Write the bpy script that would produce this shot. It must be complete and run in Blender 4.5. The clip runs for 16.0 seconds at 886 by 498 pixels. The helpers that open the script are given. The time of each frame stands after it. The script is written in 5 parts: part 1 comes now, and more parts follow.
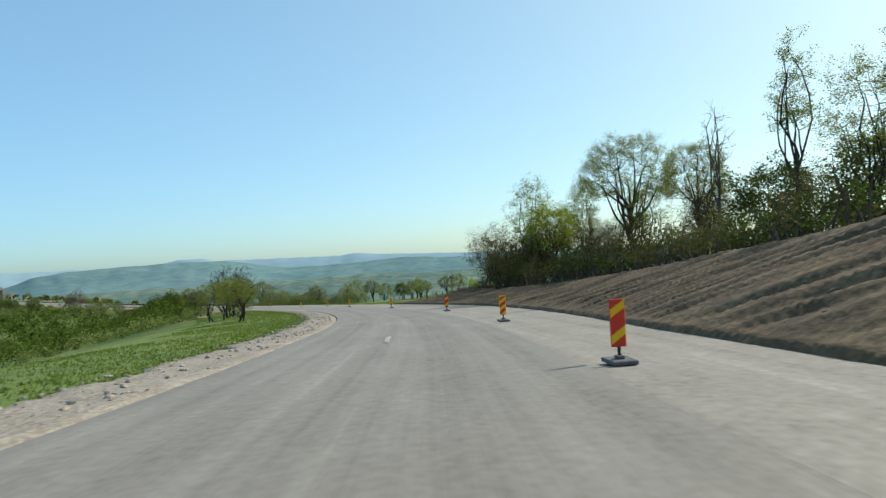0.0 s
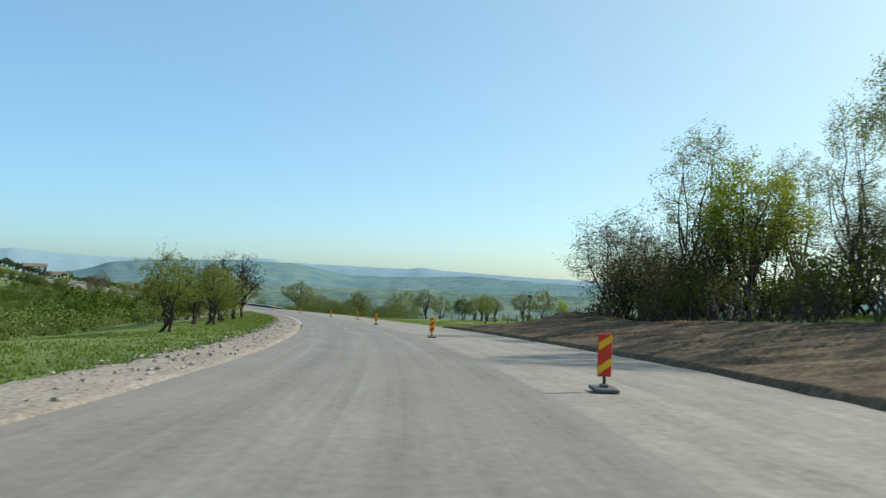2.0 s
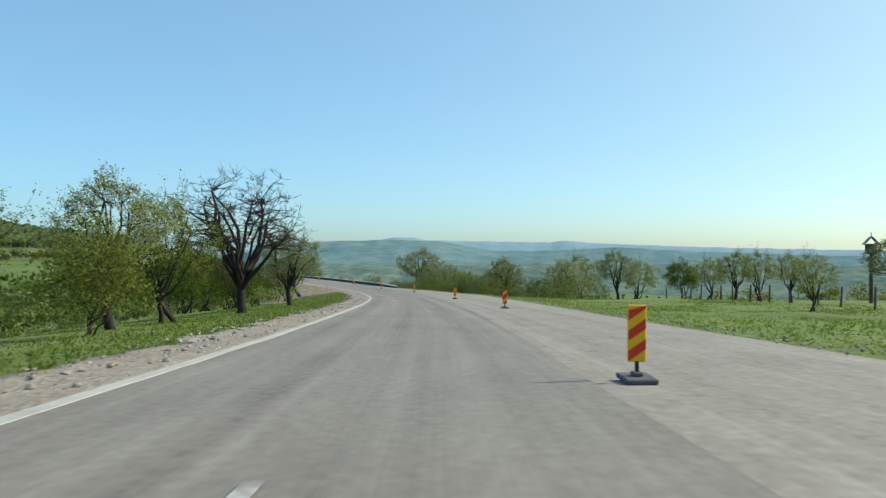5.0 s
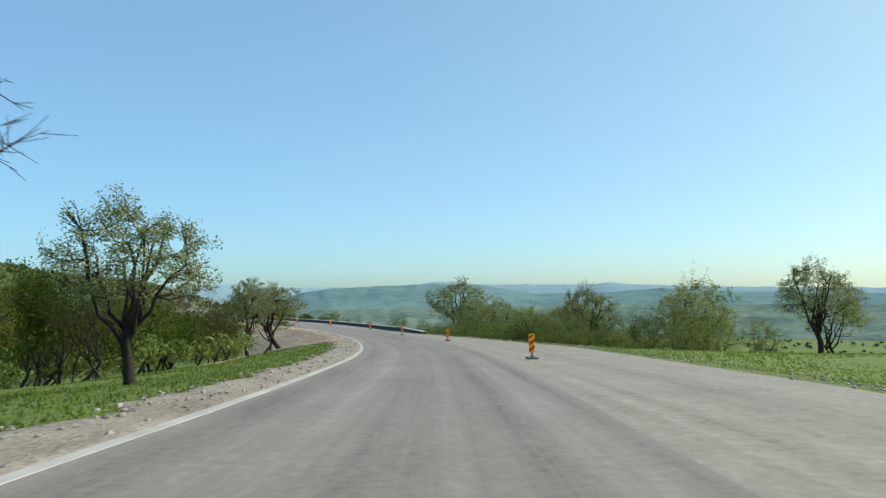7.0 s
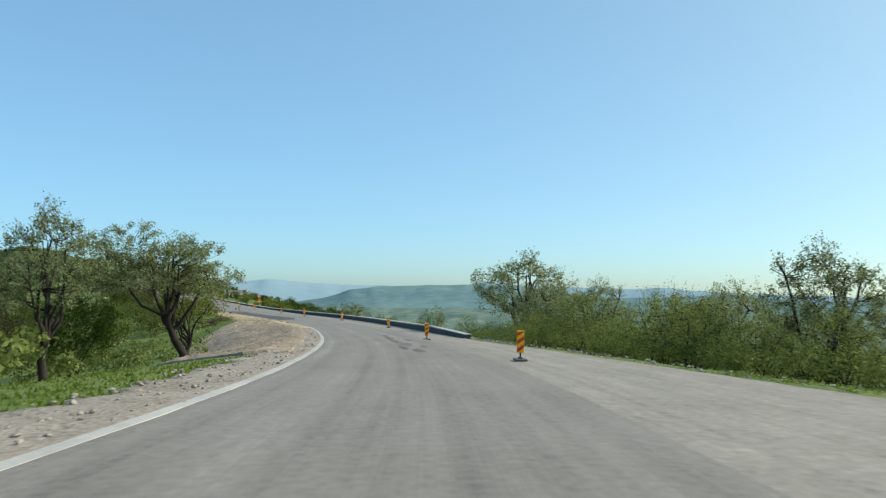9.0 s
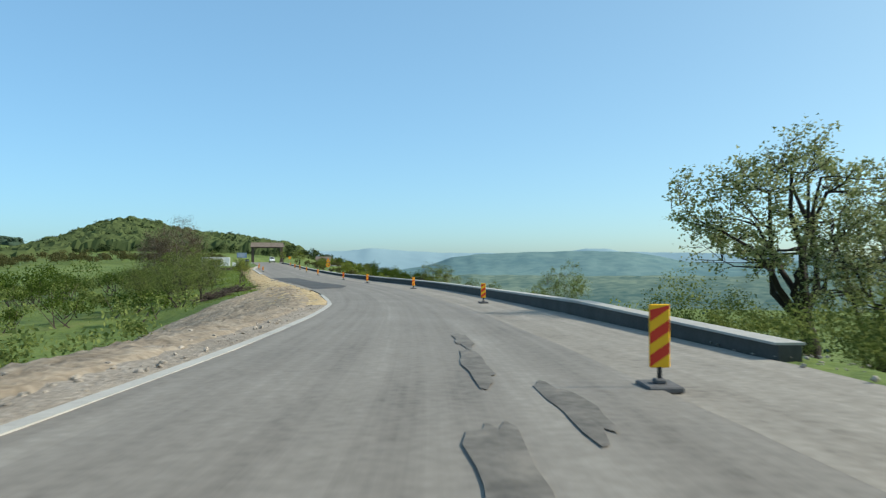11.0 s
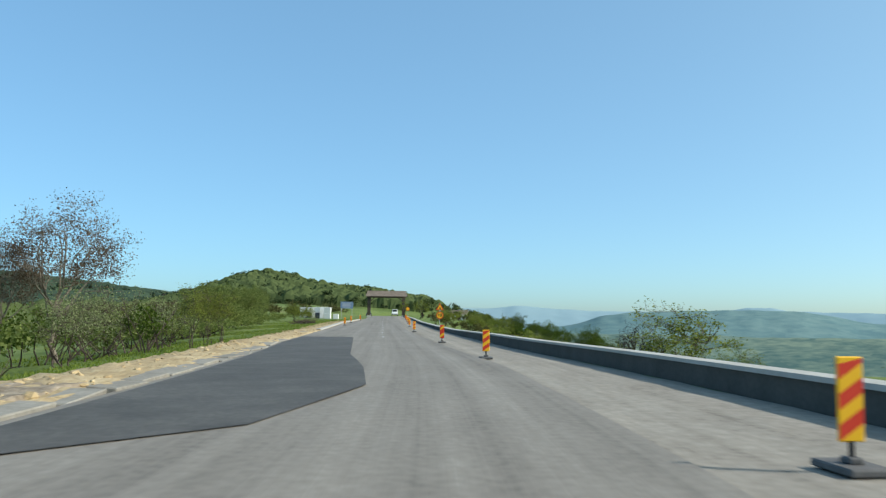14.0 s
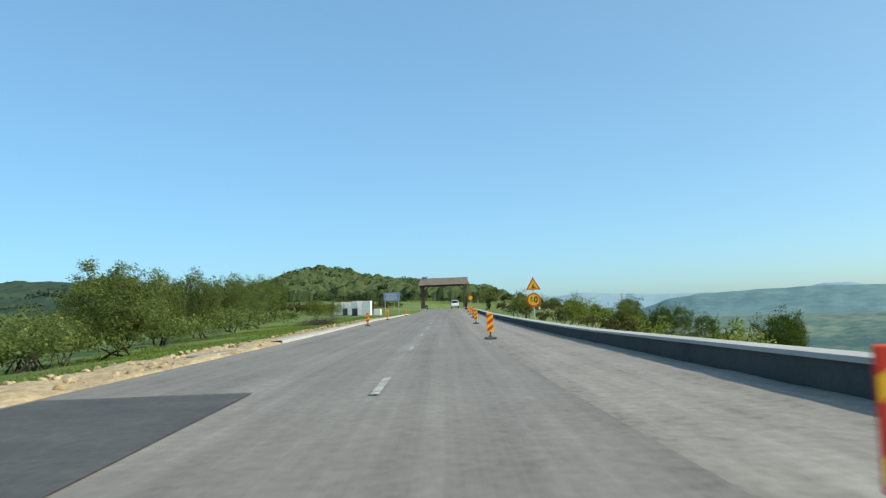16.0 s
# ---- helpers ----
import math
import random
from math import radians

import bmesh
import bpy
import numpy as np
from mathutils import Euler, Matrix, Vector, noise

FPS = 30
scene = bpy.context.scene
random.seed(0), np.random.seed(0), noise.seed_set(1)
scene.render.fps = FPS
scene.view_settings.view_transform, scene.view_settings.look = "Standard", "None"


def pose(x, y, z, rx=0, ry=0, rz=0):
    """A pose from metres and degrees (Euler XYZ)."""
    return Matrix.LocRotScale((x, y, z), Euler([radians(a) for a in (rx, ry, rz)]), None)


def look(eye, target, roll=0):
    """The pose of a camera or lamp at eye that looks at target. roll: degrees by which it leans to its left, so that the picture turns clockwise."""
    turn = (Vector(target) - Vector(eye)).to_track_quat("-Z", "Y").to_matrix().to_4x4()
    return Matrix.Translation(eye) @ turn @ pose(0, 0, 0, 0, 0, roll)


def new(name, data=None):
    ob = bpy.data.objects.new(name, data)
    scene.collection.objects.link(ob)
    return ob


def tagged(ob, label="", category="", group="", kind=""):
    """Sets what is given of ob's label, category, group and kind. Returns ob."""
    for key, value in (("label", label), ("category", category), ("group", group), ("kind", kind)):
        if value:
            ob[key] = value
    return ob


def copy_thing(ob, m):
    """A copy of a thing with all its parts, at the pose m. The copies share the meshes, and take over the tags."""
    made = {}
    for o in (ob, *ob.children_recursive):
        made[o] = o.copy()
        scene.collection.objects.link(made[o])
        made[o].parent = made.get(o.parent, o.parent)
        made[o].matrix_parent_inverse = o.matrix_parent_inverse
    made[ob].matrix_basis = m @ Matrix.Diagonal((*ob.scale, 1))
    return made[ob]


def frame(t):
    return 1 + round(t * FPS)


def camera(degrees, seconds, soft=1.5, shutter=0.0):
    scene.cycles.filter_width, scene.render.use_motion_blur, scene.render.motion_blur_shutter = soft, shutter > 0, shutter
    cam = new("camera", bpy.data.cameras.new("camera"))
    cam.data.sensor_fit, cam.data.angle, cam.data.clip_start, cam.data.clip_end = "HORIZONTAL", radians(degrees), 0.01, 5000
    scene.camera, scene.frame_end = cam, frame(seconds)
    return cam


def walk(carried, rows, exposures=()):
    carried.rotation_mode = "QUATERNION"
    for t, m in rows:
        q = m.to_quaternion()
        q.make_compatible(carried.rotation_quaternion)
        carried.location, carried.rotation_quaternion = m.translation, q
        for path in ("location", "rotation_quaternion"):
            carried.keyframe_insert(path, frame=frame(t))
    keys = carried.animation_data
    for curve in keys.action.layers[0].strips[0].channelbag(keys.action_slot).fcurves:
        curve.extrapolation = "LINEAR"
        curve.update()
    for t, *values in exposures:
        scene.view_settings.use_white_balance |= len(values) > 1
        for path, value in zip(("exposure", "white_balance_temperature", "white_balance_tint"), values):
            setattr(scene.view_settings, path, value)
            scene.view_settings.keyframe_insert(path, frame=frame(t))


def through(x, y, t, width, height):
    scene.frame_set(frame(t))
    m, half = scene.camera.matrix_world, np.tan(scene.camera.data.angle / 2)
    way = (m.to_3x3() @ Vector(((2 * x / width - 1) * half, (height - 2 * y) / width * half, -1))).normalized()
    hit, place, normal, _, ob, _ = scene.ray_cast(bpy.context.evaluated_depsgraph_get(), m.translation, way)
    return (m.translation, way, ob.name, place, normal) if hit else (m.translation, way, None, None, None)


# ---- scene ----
# ---- camera and its way ----
cam = camera(59.2, 16.0, 1.3, 0.15)
# seconds, x, y, z, tilt, roll, turn
PATH = [
    (0.0, 0.000, -0.000, 1.250, 90.20, -3.42, -44.31),
    (0.5, 6.801, 7.206, 0.725, 90.94, -2.03, -44.09),
    (1.0, 13.497, 14.493, 0.205, 91.53, 0.17, -43.55),
    (1.5, 20.046, 21.897, -0.313, 91.14, 1.03, -41.98),
    (2.0, 26.380, 29.487, -0.838, 91.76, 2.13, -39.33),
    (2.5, 32.450, 37.299, -1.364, 91.57, 1.89, -36.81),
    (3.0, 38.220, 45.355, -1.878, 91.65, 1.26, -34.35),
    (3.5, 43.698, 53.626, -2.370, 92.55, 1.88, -32.17),
    (4.0, 48.927, 62.052, -2.850, 90.21, 0.66, -30.81),
    (4.5, 53.956, 70.577, -3.338, 89.48, 0.26, -29.80),
    (5.0, 58.821, 79.167, -3.835, 89.75, -0.02, -28.98),
    (5.5, 63.546, 87.800, -4.338, 90.69, -0.30, -28.24),
    (6.0, 68.149, 96.462, -4.842, 92.13, -0.72, -27.54),
    (6.5, 72.645, 105.148, -5.347, 93.50, -1.46, -26.83),
    (7.0, 77.043, 113.853, -5.850, 93.03, -0.90, -26.11),
    (7.5, 81.348, 122.578, -6.349, 93.10, -1.20, -25.38),
    (8.0, 85.550, 131.338, -6.834, 93.29, -0.60, -24.69),
    (8.5, 89.622, 140.150, -7.301, 92.69, 0.16, -24.16),
    (9.0, 93.503, 149.045, -7.751, 93.08, 0.68, -22.50),
    (9.5, 97.126, 158.056, -8.169, 93.52, 0.07, -20.61),
    (10.0, 100.460, 167.203, -8.547, 92.78, -0.77, -17.80),
    (10.5, 103.501, 176.486, -8.892, 91.44, -0.32, -16.33),
    (11.0, 106.267, 185.901, -9.217, 90.67, 0.00, -15.12),
    (11.5, 108.777, 195.444, -9.521, 90.87, 0.32, -13.79),
    (12.0, 111.042, 205.110, -9.799, 92.03, 0.79, -12.36),
    (12.5, 113.059, 214.902, -10.046, 93.66, 1.60, -10.93),
    (13.0, 114.799, 224.819, -10.252, 94.13, 0.67, -9.59),
    (13.5, 116.204, 234.869, -10.405, 94.77, 0.11, -7.27),
    (14.0, 117.233, 245.050, -10.515, 94.86, 0.58, -4.35),
    (14.5, 117.902, 255.347, -10.605, 94.28, 0.57, -1.84),
    (15.0, 118.280, 265.739, -10.685, 94.76, -0.78, -0.96),
    (15.5, 118.439, 276.211, -10.754, 94.94, -1.54, -0.34),
    (16.0, 118.409, 286.754, -10.819, 94.36, -2.21, -0.00),
]
walk(cam, [(t, pose(x, y, z, tilt, 0, turn) @ pose(0, 0, 0, 0, 0, roll)) for t, x, y, z, tilt, roll, turn in PATH],
     [(0.0, 0.0, 6500, 10), (7.0, 0.0, 6500, 10), (10.0, 0.0, 6450, 9.8), (15.0, 0.0, 6350, 9.5), (16.0, 0.0, 6350, 9.5)])

# ---- sky, sun and exposure ----
SUN_AZ, SUN_EL = radians(103), radians(34)
world = bpy.data.worlds.new("sky")
scene.world = world
world.use_nodes = True
wn, wl = world.node_tree.nodes, world.node_tree.links
sky = wn.new("ShaderNodeTexSky")
sky.sky_type, sky.sun_disc = "NISHITA", False
sky.sun_elevation, sky.sun_rotation = SUN_EL, SUN_AZ
sky.altitude, sky.air_density, sky.dust_density, sky.ozone_density = 400, 0.4, 2.0, 3.5
# the sky's range of brightness is drawn together, its hue kept
grey, power, scaled, tint = wn.new("ShaderNodeRGBToBW"), wn.new("ShaderNodeMath"), wn.new("ShaderNodeVectorMath"), wn.new("ShaderNodeMix")
power.operation, power.inputs[1].default_value = "POWER", -0.5
scaled.operation = "SCALE"
tint.data_type, tint.blend_type = "RGBA", "MULTIPLY"
tint.inputs[0].default_value = 1.0
tint.inputs[7].default_value = (2.95, 3.54, 2.74, 1)
wl.new(sky.outputs[0], grey.inputs[0])
wl.new(grey.outputs[0], power.inputs[0])
wl.new(sky.outputs[0], scaled.inputs[0])
wl.new(power.outputs[0], scaled.inputs["Scale"])
wl.new(scaled.outputs[0], tint.inputs[6])
wl.new(tint.outputs[2], wn["Background"].inputs[0])
wn["Background"].inputs[1].default_value = 0.13
sun_data = bpy.data.lights.new("sun", "SUN")
sun_data.energy, sun_data.angle, sun_data.color = 5.0, radians(0.6), (1.0, 0.93, 0.82)
sun = new("sun", sun_data)
sun.matrix_world = look((math.sin(SUN_AZ) * 50, math.cos(SUN_AZ) * 50, math.tan(SUN_EL) * 50), (0, 0, 0))
scene.view_settings.exposure = 0.0

# ---- materials ----


def shade(name, colour, rough=0.8, metal=0.0):
    m = bpy.data.materials.new(name)
    m.use_nodes = True
    b = m.node_tree.nodes["Principled BSDF"]
    b.inputs["Base Color"].default_value = (*colour, 1)
    b.inputs["Roughness"].default_value, b.inputs["Metallic"].default_value = rough, metal
    b.inputs["Specular IOR Level"].default_value = 0.3
    return m


def mottled(name, stops, scale, fine=12.0, rough=0.85, bump=0.3, depth=0.02, stretch=(1, 1, 1), mix_fine=0.4, island=0.0, lengthwise=False, streak=0.0):
    """A surface with large stains and fine grain: colours over a noise, bump from the grain. Scales per metre."""
    m = bpy.data.materials.new(name)
    m.use_nodes = True
    n, l = m.node_tree.nodes, m.node_tree.links
    b = n["Principled BSDF"]
    b.inputs["Roughness"].default_value = rough
    b.inputs["Specular IOR Level"].default_value = 0.25
    geo = n.new("ShaderNodeNewGeometry")
    mp = n.new("ShaderNodeMapping")
    mp.inputs["Scale"].default_value = stretch
    if lengthwise:
        uv = n.new("ShaderNodeUVMap")
        uv.uv_map = "run"
        l.new(uv.outputs[0], mp.inputs[0])
    else:
        l.new(geo.outputs["Position"], mp.inputs[0])
    big, small = n.new("ShaderNodeTexNoise"), n.new("ShaderNodeTexNoise")
    big.inputs["Scale"].default_value, big.inputs["Detail"].default_value, big.inputs["Roughness"].default_value = scale, 6, 0.62
    small.inputs["Scale"].default_value, small.inputs["Detail"].default_value = fine, 5
    l.new(mp.outputs[0], big.inputs[0])
    l.new(geo.outputs["Position"], small.inputs[0])
    mx = n.new("ShaderNodeMix")
    mx.inputs[0].default_value = mix_fine
    l.new(big.outputs[0], mx.inputs[2])
    l.new(small.outputs[0], mx.inputs[3])
    if streak:
        long, lane, both = n.new("ShaderNodeMapping"), n.new("ShaderNodeTexNoise"), n.new("ShaderNodeMix")
        long.inputs["Scale"].default_value = (1, 0.008, 1)
        lane.inputs["Scale"].default_value, lane.inputs["Detail"].default_value, lane.inputs["Roughness"].default_value = 1.3, 6, 0.68
        both.inputs[0].default_value = streak
        l.new(uv.outputs[0], long.inputs[0])
        l.new(long.outputs[0], lane.inputs[0])
        l.new(mx.outputs[0], both.inputs[2])
        l.new(lane.outputs[0], both.inputs[3])
        mx = both
    ramp = n.new("ShaderNodeValToRGB")
    while len(ramp.color_ramp.elements) < len(stops):
        ramp.color_ramp.elements.new(0.5)
    for e, (p, c) in zip(ramp.color_ramp.elements, stops):
        e.position, e.color = p, (*c, 1)
    l.new(mx.outputs[0], ramp.inputs[0])
    out = ramp.outputs[0]
    if island:
        hue = n.new("ShaderNodeHueSaturation")
        mr = n.new("ShaderNodeMapRange")
        mr.inputs["To Min"].default_value, mr.inputs["To Max"].default_value = 1 - island, 1 + island
        l.new(geo.outputs["Random Per Island"], mr.inputs[0])
        l.new(mr.outputs[0], hue.inputs["Value"])
        l.new(out, hue.inputs["Color"])
        out = hue.outputs[0]
    l.new(out, b.inputs["Base Color"])
    bp = n.new("ShaderNodeBump")
    bp.inputs["Strength"].default_value, bp.inputs["Distance"].default_value = bump, depth
    l.new(mx.outputs[0], bp.inputs["Height"])
    l.new(bp.outputs[0], b.inputs["Normal"])
    return m


def leafy(name, dark, light, through=0.4):
    """Leaves: each leaf between two greens, light passes through them."""
    m = bpy.data.materials.new(name)
    m.use_nodes = True
    n, l = m.node_tree.nodes, m.node_tree.links
    n.remove(n["Principled BSDF"])
    geo, ramp = n.new("ShaderNodeNewGeometry"), n.new("ShaderNodeValToRGB")
    ramp.color_ramp.elements[0].color, ramp.color_ramp.elements[1].color = (*dark, 1), (*light, 1)
    l.new(geo.outputs["Random Per Island"], ramp.inputs[0])
    obj, hue, mr = n.new("ShaderNodeObjectInfo"), n.new("ShaderNodeHueSaturation"), n.new("ShaderNodeMapRange")
    mr.inputs["To Min"].default_value, mr.inputs["To Max"].default_value = 0.8, 1.2
    l.new(obj.outputs["Random"], mr.inputs[0])
    l.new(mr.outputs[0], hue.inputs["Value"])
    l.new(ramp.outputs[0], hue.inputs["Color"])
    d, t, mx = n.new("ShaderNodeBsdfDiffuse"), n.new("ShaderNodeBsdfTranslucent"), n.new("ShaderNodeMixShader")
    mx.inputs[0].default_value = through
    l.new(hue.outputs[0], d.inputs[0])
    l.new(hue.outputs[0], t.inputs[0])
    l.new(d.outputs[0], mx.inputs[1])
    l.new(t.outputs[0], mx.inputs[2])
    l.new(mx.outputs[0], n["Material Output"].inputs[0])
    return m


M_GRASS = mottled("grass", [(0.34, (0.050, 0.076, 0.017)), (0.44, (0.096, 0.142, 0.028)), (0.54, (0.135, 0.184, 0.040)), (0.66, (0.185, 0.185, 0.068))], 0.07, 2.2, 0.95, 1.0, 0.25, mix_fine=0.42)
M_ASPHALT = mottled("worn_asphalt", [(0.36, (0.118, 0.104, 0.085)), (0.44, (0.186, 0.165, 0.137)), (0.54, (0.236, 0.212, 0.178)), (0.64, (0.310, 0.282, 0.238))], 0.55, 7.0, 0.72, 0.3, 0.01, (1, 0.35, 1), 0.5, lengthwise=True, streak=0.5)
M_MILLED = mottled("milled_base_course", [(0.34, (0.128, 0.114, 0.092)), (0.43, (0.222, 0.199, 0.165)), (0.55, (0.292, 0.265, 0.222)), (0.67, (0.375, 0.344, 0.292))], 0.8, 6.0, 0.9, 0.5, 0.02, (1, 0.45, 1), 0.55, lengthwise=True, streak=0.4)
M_PATCH = mottled("new_asphalt", [(0.34, (0.056, 0.052, 0.044)), (0.5, (0.084, 0.078, 0.068)), (0.68, (0.125, 0.117, 0.102))], 0.7, 9.0, 0.7, 0.25, 0.008)
# earth held darker than its own colour, for the trees' shade on the bank
M_EARTH = mottled("bare_earth_toned_for_shade", [(0.3, (0.040, 0.025, 0.013)), (0.5, (0.110, 0.071, 0.036)), (0.7, (0.240, 0.165, 0.088))], 0.9, 5.0, 0.95, 0.7, 0.08, mix_fine=0.5)
M_SLOPE = mottled("grey_brown_fill", [(0.3, (0.110, 0.084, 0.056)), (0.5, (0.270, 0.218, 0.156)), (0.7, (0.430, 0.366, 0.280))], 0.9, 4.5, 0.95, 1.0, 0.12, mix_fine=0.5)
M_GRAVEL = mottled("gravel", [(0.3, (0.150, 0.122, 0.090)), (0.5, (0.290, 0.248, 0.196)), (0.7, (0.430, 0.382, 0.318))], 0.6, 10.0, 0.95, 1.0, 0.08, mix_fine=0.6)
M_LOESS = mottled("pale_earth", [(0.3, (0.270, 0.195, 0.100)), (0.5, (0.430, 0.325, 0.180)), (0.7, (0.560, 0.460, 0.290))], 0.5, 5.0, 0.95, 1.0, 0.12, mix_fine=0.5)
M_OLDSLAB = mottled("old_concrete", [(0.3, (0.170, 0.155, 0.128)), (0.5, (0.250, 0.232, 0.196)), (0.7, (0.340, 0.320, 0.276))], 0.8, 9.0, 0.85, 0.4, 0.01)
M_STONE = mottled("rubble", [(0.3, (0.220, 0.186, 0.146)), (0.7, (0.440, 0.392, 0.330))], 1.5, 16.0, 0.9, 0.5, 0.02, island=0.3)
# concrete darkened to stand for the parapet's shaded road face
M_DARKCONCRETE = mottled("shade_dark_concrete", [(0.3, (0.056, 0.054, 0.048)), (0.7, (0.104, 0.100, 0.088))], 0.8, 12.0, 0.85, 0.3, 0.01)
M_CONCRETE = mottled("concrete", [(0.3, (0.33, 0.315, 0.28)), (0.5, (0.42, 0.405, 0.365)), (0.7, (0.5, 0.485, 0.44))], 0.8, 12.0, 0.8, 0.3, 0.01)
M_BARK = mottled("bark", [(0.3, (0.028, 0.022, 0.018)), (0.7, (0.080, 0.064, 0.050))], 2.0, 14.0, 0.95, 0.8, 0.03)
M_PALEBARK = mottled("pale_bark", [(0.3, (0.104, 0.088, 0.068)), (0.7, (0.240, 0.208, 0.160))], 2.0, 14.0, 0.95, 0.8, 0.03)
M_TWIG = mottled("twigs", [(0.3, (0.048, 0.036, 0.030)), (0.7, (0.120, 0.088, 0.072))], 2.0, 14.0, 0.95, 0.3, 0.02)
L_SPRING = leafy("spring_leaves", (0.078, 0.108, 0.020), (0.290, 0.320, 0.070), 0.58)
L_BRIGHT = leafy("bright_leaves", (0.170, 0.230, 0.018), (0.400, 0.460, 0.050), 0.6)
L_GREEN = leafy("green_leaves", (0.032, 0.056, 0.010), (0.115, 0.160, 0.030), 0.5)
L_BLOSSOM = leafy("blossom_and_leaves", (0.085, 0.120, 0.028), (0.400, 0.430, 0.220), 0.5)
L_HEDGE = leafy("hedge_leaves", (0.060, 0.092, 0.020), (0.260, 0.300, 0.094), 0.55)
L_DULL = leafy("dull_leaves", (0.048, 0.052, 0.018), (0.130, 0.122, 0.050), 0.5)
L_BUD = leafy("brown_buds", (0.096, 0.068, 0.048), (0.192, 0.144, 0.104))
L_GRASS = leafy("grass_blades", (0.085, 0.135, 0.022), (0.205, 0.255, 0.052), 0.4)
L_WOOD = leafy("far_woods", (0.030, 0.048, 0.020), (0.082, 0.108, 0.044), 0.2)
# greyer copy of the wood leaves, with haze put into the colour
L_FARWOOD = leafy("haze_tinted_far_woods", (0.046, 0.074, 0.052), (0.084, 0.116, 0.074), 0.2)

# ---- meshes ----


def mesh_of(name, verts, faces, mat, smooth=False):
    me = bpy.data.meshes.new(name)
    me.from_pydata([tuple(v) for v in verts], [], [tuple(f) for f in faces])
    me.materials.append(mat)
    if smooth:
        me.shade_smooth()
    return me


def part(name, data, mat, parent=None, label="", at=None):
    """Links a bmesh or a mesh as one mesh object under a thing."""
    if isinstance(data, bmesh.types.BMesh):
        me = bpy.data.meshes.new(name)
        data.to_mesh(me)
        data.free()
        me.materials.append(mat)
    else:
        me = data
    ob = new(name, me)
    ob.parent = parent
    if at is not None:
        ob.matrix_basis = at
    return tagged(ob, label)


def box(bm, x, y, z, cx=0, cy=0, cz=0, bevel=0.0, turn=None):
    """Adds a block of that size, its centre at cx, cy, cz, with bevelled edges."""
    m = Matrix.Translation((cx, cy, cz)) @ (turn or Matrix()) @ Matrix.Diagonal((x, y, z, 1))
    g = bmesh.ops.create_cube(bm, size=1, matrix=m)
    if bevel:
        es = list({e for v in g["verts"] for e in v.link_edges})
        bmesh.ops.bevel(bm, geom=es, offset=bevel, segments=1, affect="EDGES", profile=0.5)
    return bm


def rod(bm, a, b, r0, r1=None, n=8):
    a, b = Vector(a), Vector(b)
    m = Matrix.Translation((a + b) / 2) @ (b - a).to_track_quat("Z", "Y").to_matrix().to_4x4()
    bmesh.ops.create_cone(bm, cap_ends=True, segments=n, radius1=r0, radius2=r0 if r1 is None else r1, depth=(b - a).length, matrix=m)
    return bm


def empty(name, m, **tags):
    e = new(name)
    e.matrix_basis = m
    return tagged(e, **tags)


def bump_noise(x, y, size, seed=0.0):
    return noise.noise(Vector((x / size, y / size, seed)))


# ---- the road's line: x, y, height ----
LINE = [
    (-55, -59, 5.4), (-27, -29.5, 2.2), (0, 0, 0.0), (13.5, 14.5, -1.04), (26.4, 29.5, -2.08), (38.2, 45.4, -3.12), (48.9, 62.05, -4.1),
    (58.8, 79.2, -5.08), (68.15, 96.5, -6.1), (77.0, 113.85, -7.1), (85.5, 131.3, -8.08), (93.5, 149.05, -9.0), (100.45, 167.2, -9.8),
    (106.3, 185.9, -10.47), (111.0, 205.1, -11.05), (114.8, 224.8, -11.5), (117.2, 245.05, -11.77), (118.3, 265.7, -11.94), (118.45, 286.75, -12.07),
    (118.4, 320, -12.06), (118.4, 350, -11.94), (118.4, 385, -11.7), (118.4, 425, -11.35), (118.4, 470, -11.05), (119, 520, -10.95), (124, 570, -11.6), (142, 640, -14.5),
]


def spline(points, step):
    """A smooth line through the points, sampled at even steps along its plan."""
    p = [Vector(q) for q in points]
    p = [p[0] * 2 - p[1]] + p + [p[-1] * 2 - p[-2]]
    out = []
    for a, b, c, d in zip(p, p[1:], p[2:], p[3:]):
        for k in range(40):
            t = k / 40
            out.append(0.5 * ((2 * b) + (c - a) * t + (2 * a - 5 * b + 4 * c - d) * t * t + (3 * b - a - 3 * c + d) * t ** 3))
    out = np.array([tuple(o) for o in out] + [tuple(p[-2])])
    run = np.r_[0, np.cumsum(np.linalg.norm(np.diff(out[:, :2], axis=0), axis=1))]
    s = np.arange(0, run[-1], step)
    return s, np.stack([np.interp(s, run, out[:, k]) for k in range(3)], 1)


S_ALL, AXIS = spline(LINE, 0.5)
S_ALL = S_ALL - S_ALL[np.argmin(np.linalg.norm(AXIS[:, :2], axis=1))]
TAN = np.gradient(AXIS[:, :2], axis=0)
TAN /= np.linalg.norm(TAN, axis=1)[:, None]
NOR = np.stack([TAN[:, 1], -TAN[:, 0]], 1)


def on_road(s, d, up=0.0):
    """The place at s metres along the road and d metres to its right side, up metres over its surface."""
    x, y = np.interp(s, S_ALL, AXIS[:, 0]), np.interp(s, S_ALL, AXIS[:, 1])
    nx, ny = np.interp(s, S_ALL, NOR[:, 0]), np.interp(s, S_ALL, NOR[:, 1])
    return np.array((x + nx * d, y + ny * d, np.interp(s, S_ALL, AXIS[:, 2]) + up))


def heading(s):
    """Degrees by which the road is turned from +y, to the left."""
    nx, ny = np.interp(s, S_ALL, NOR[:, 0]), np.interp(s, S_ALL, NOR[:, 1])
    return math.degrees(math.atan2(ny, nx))


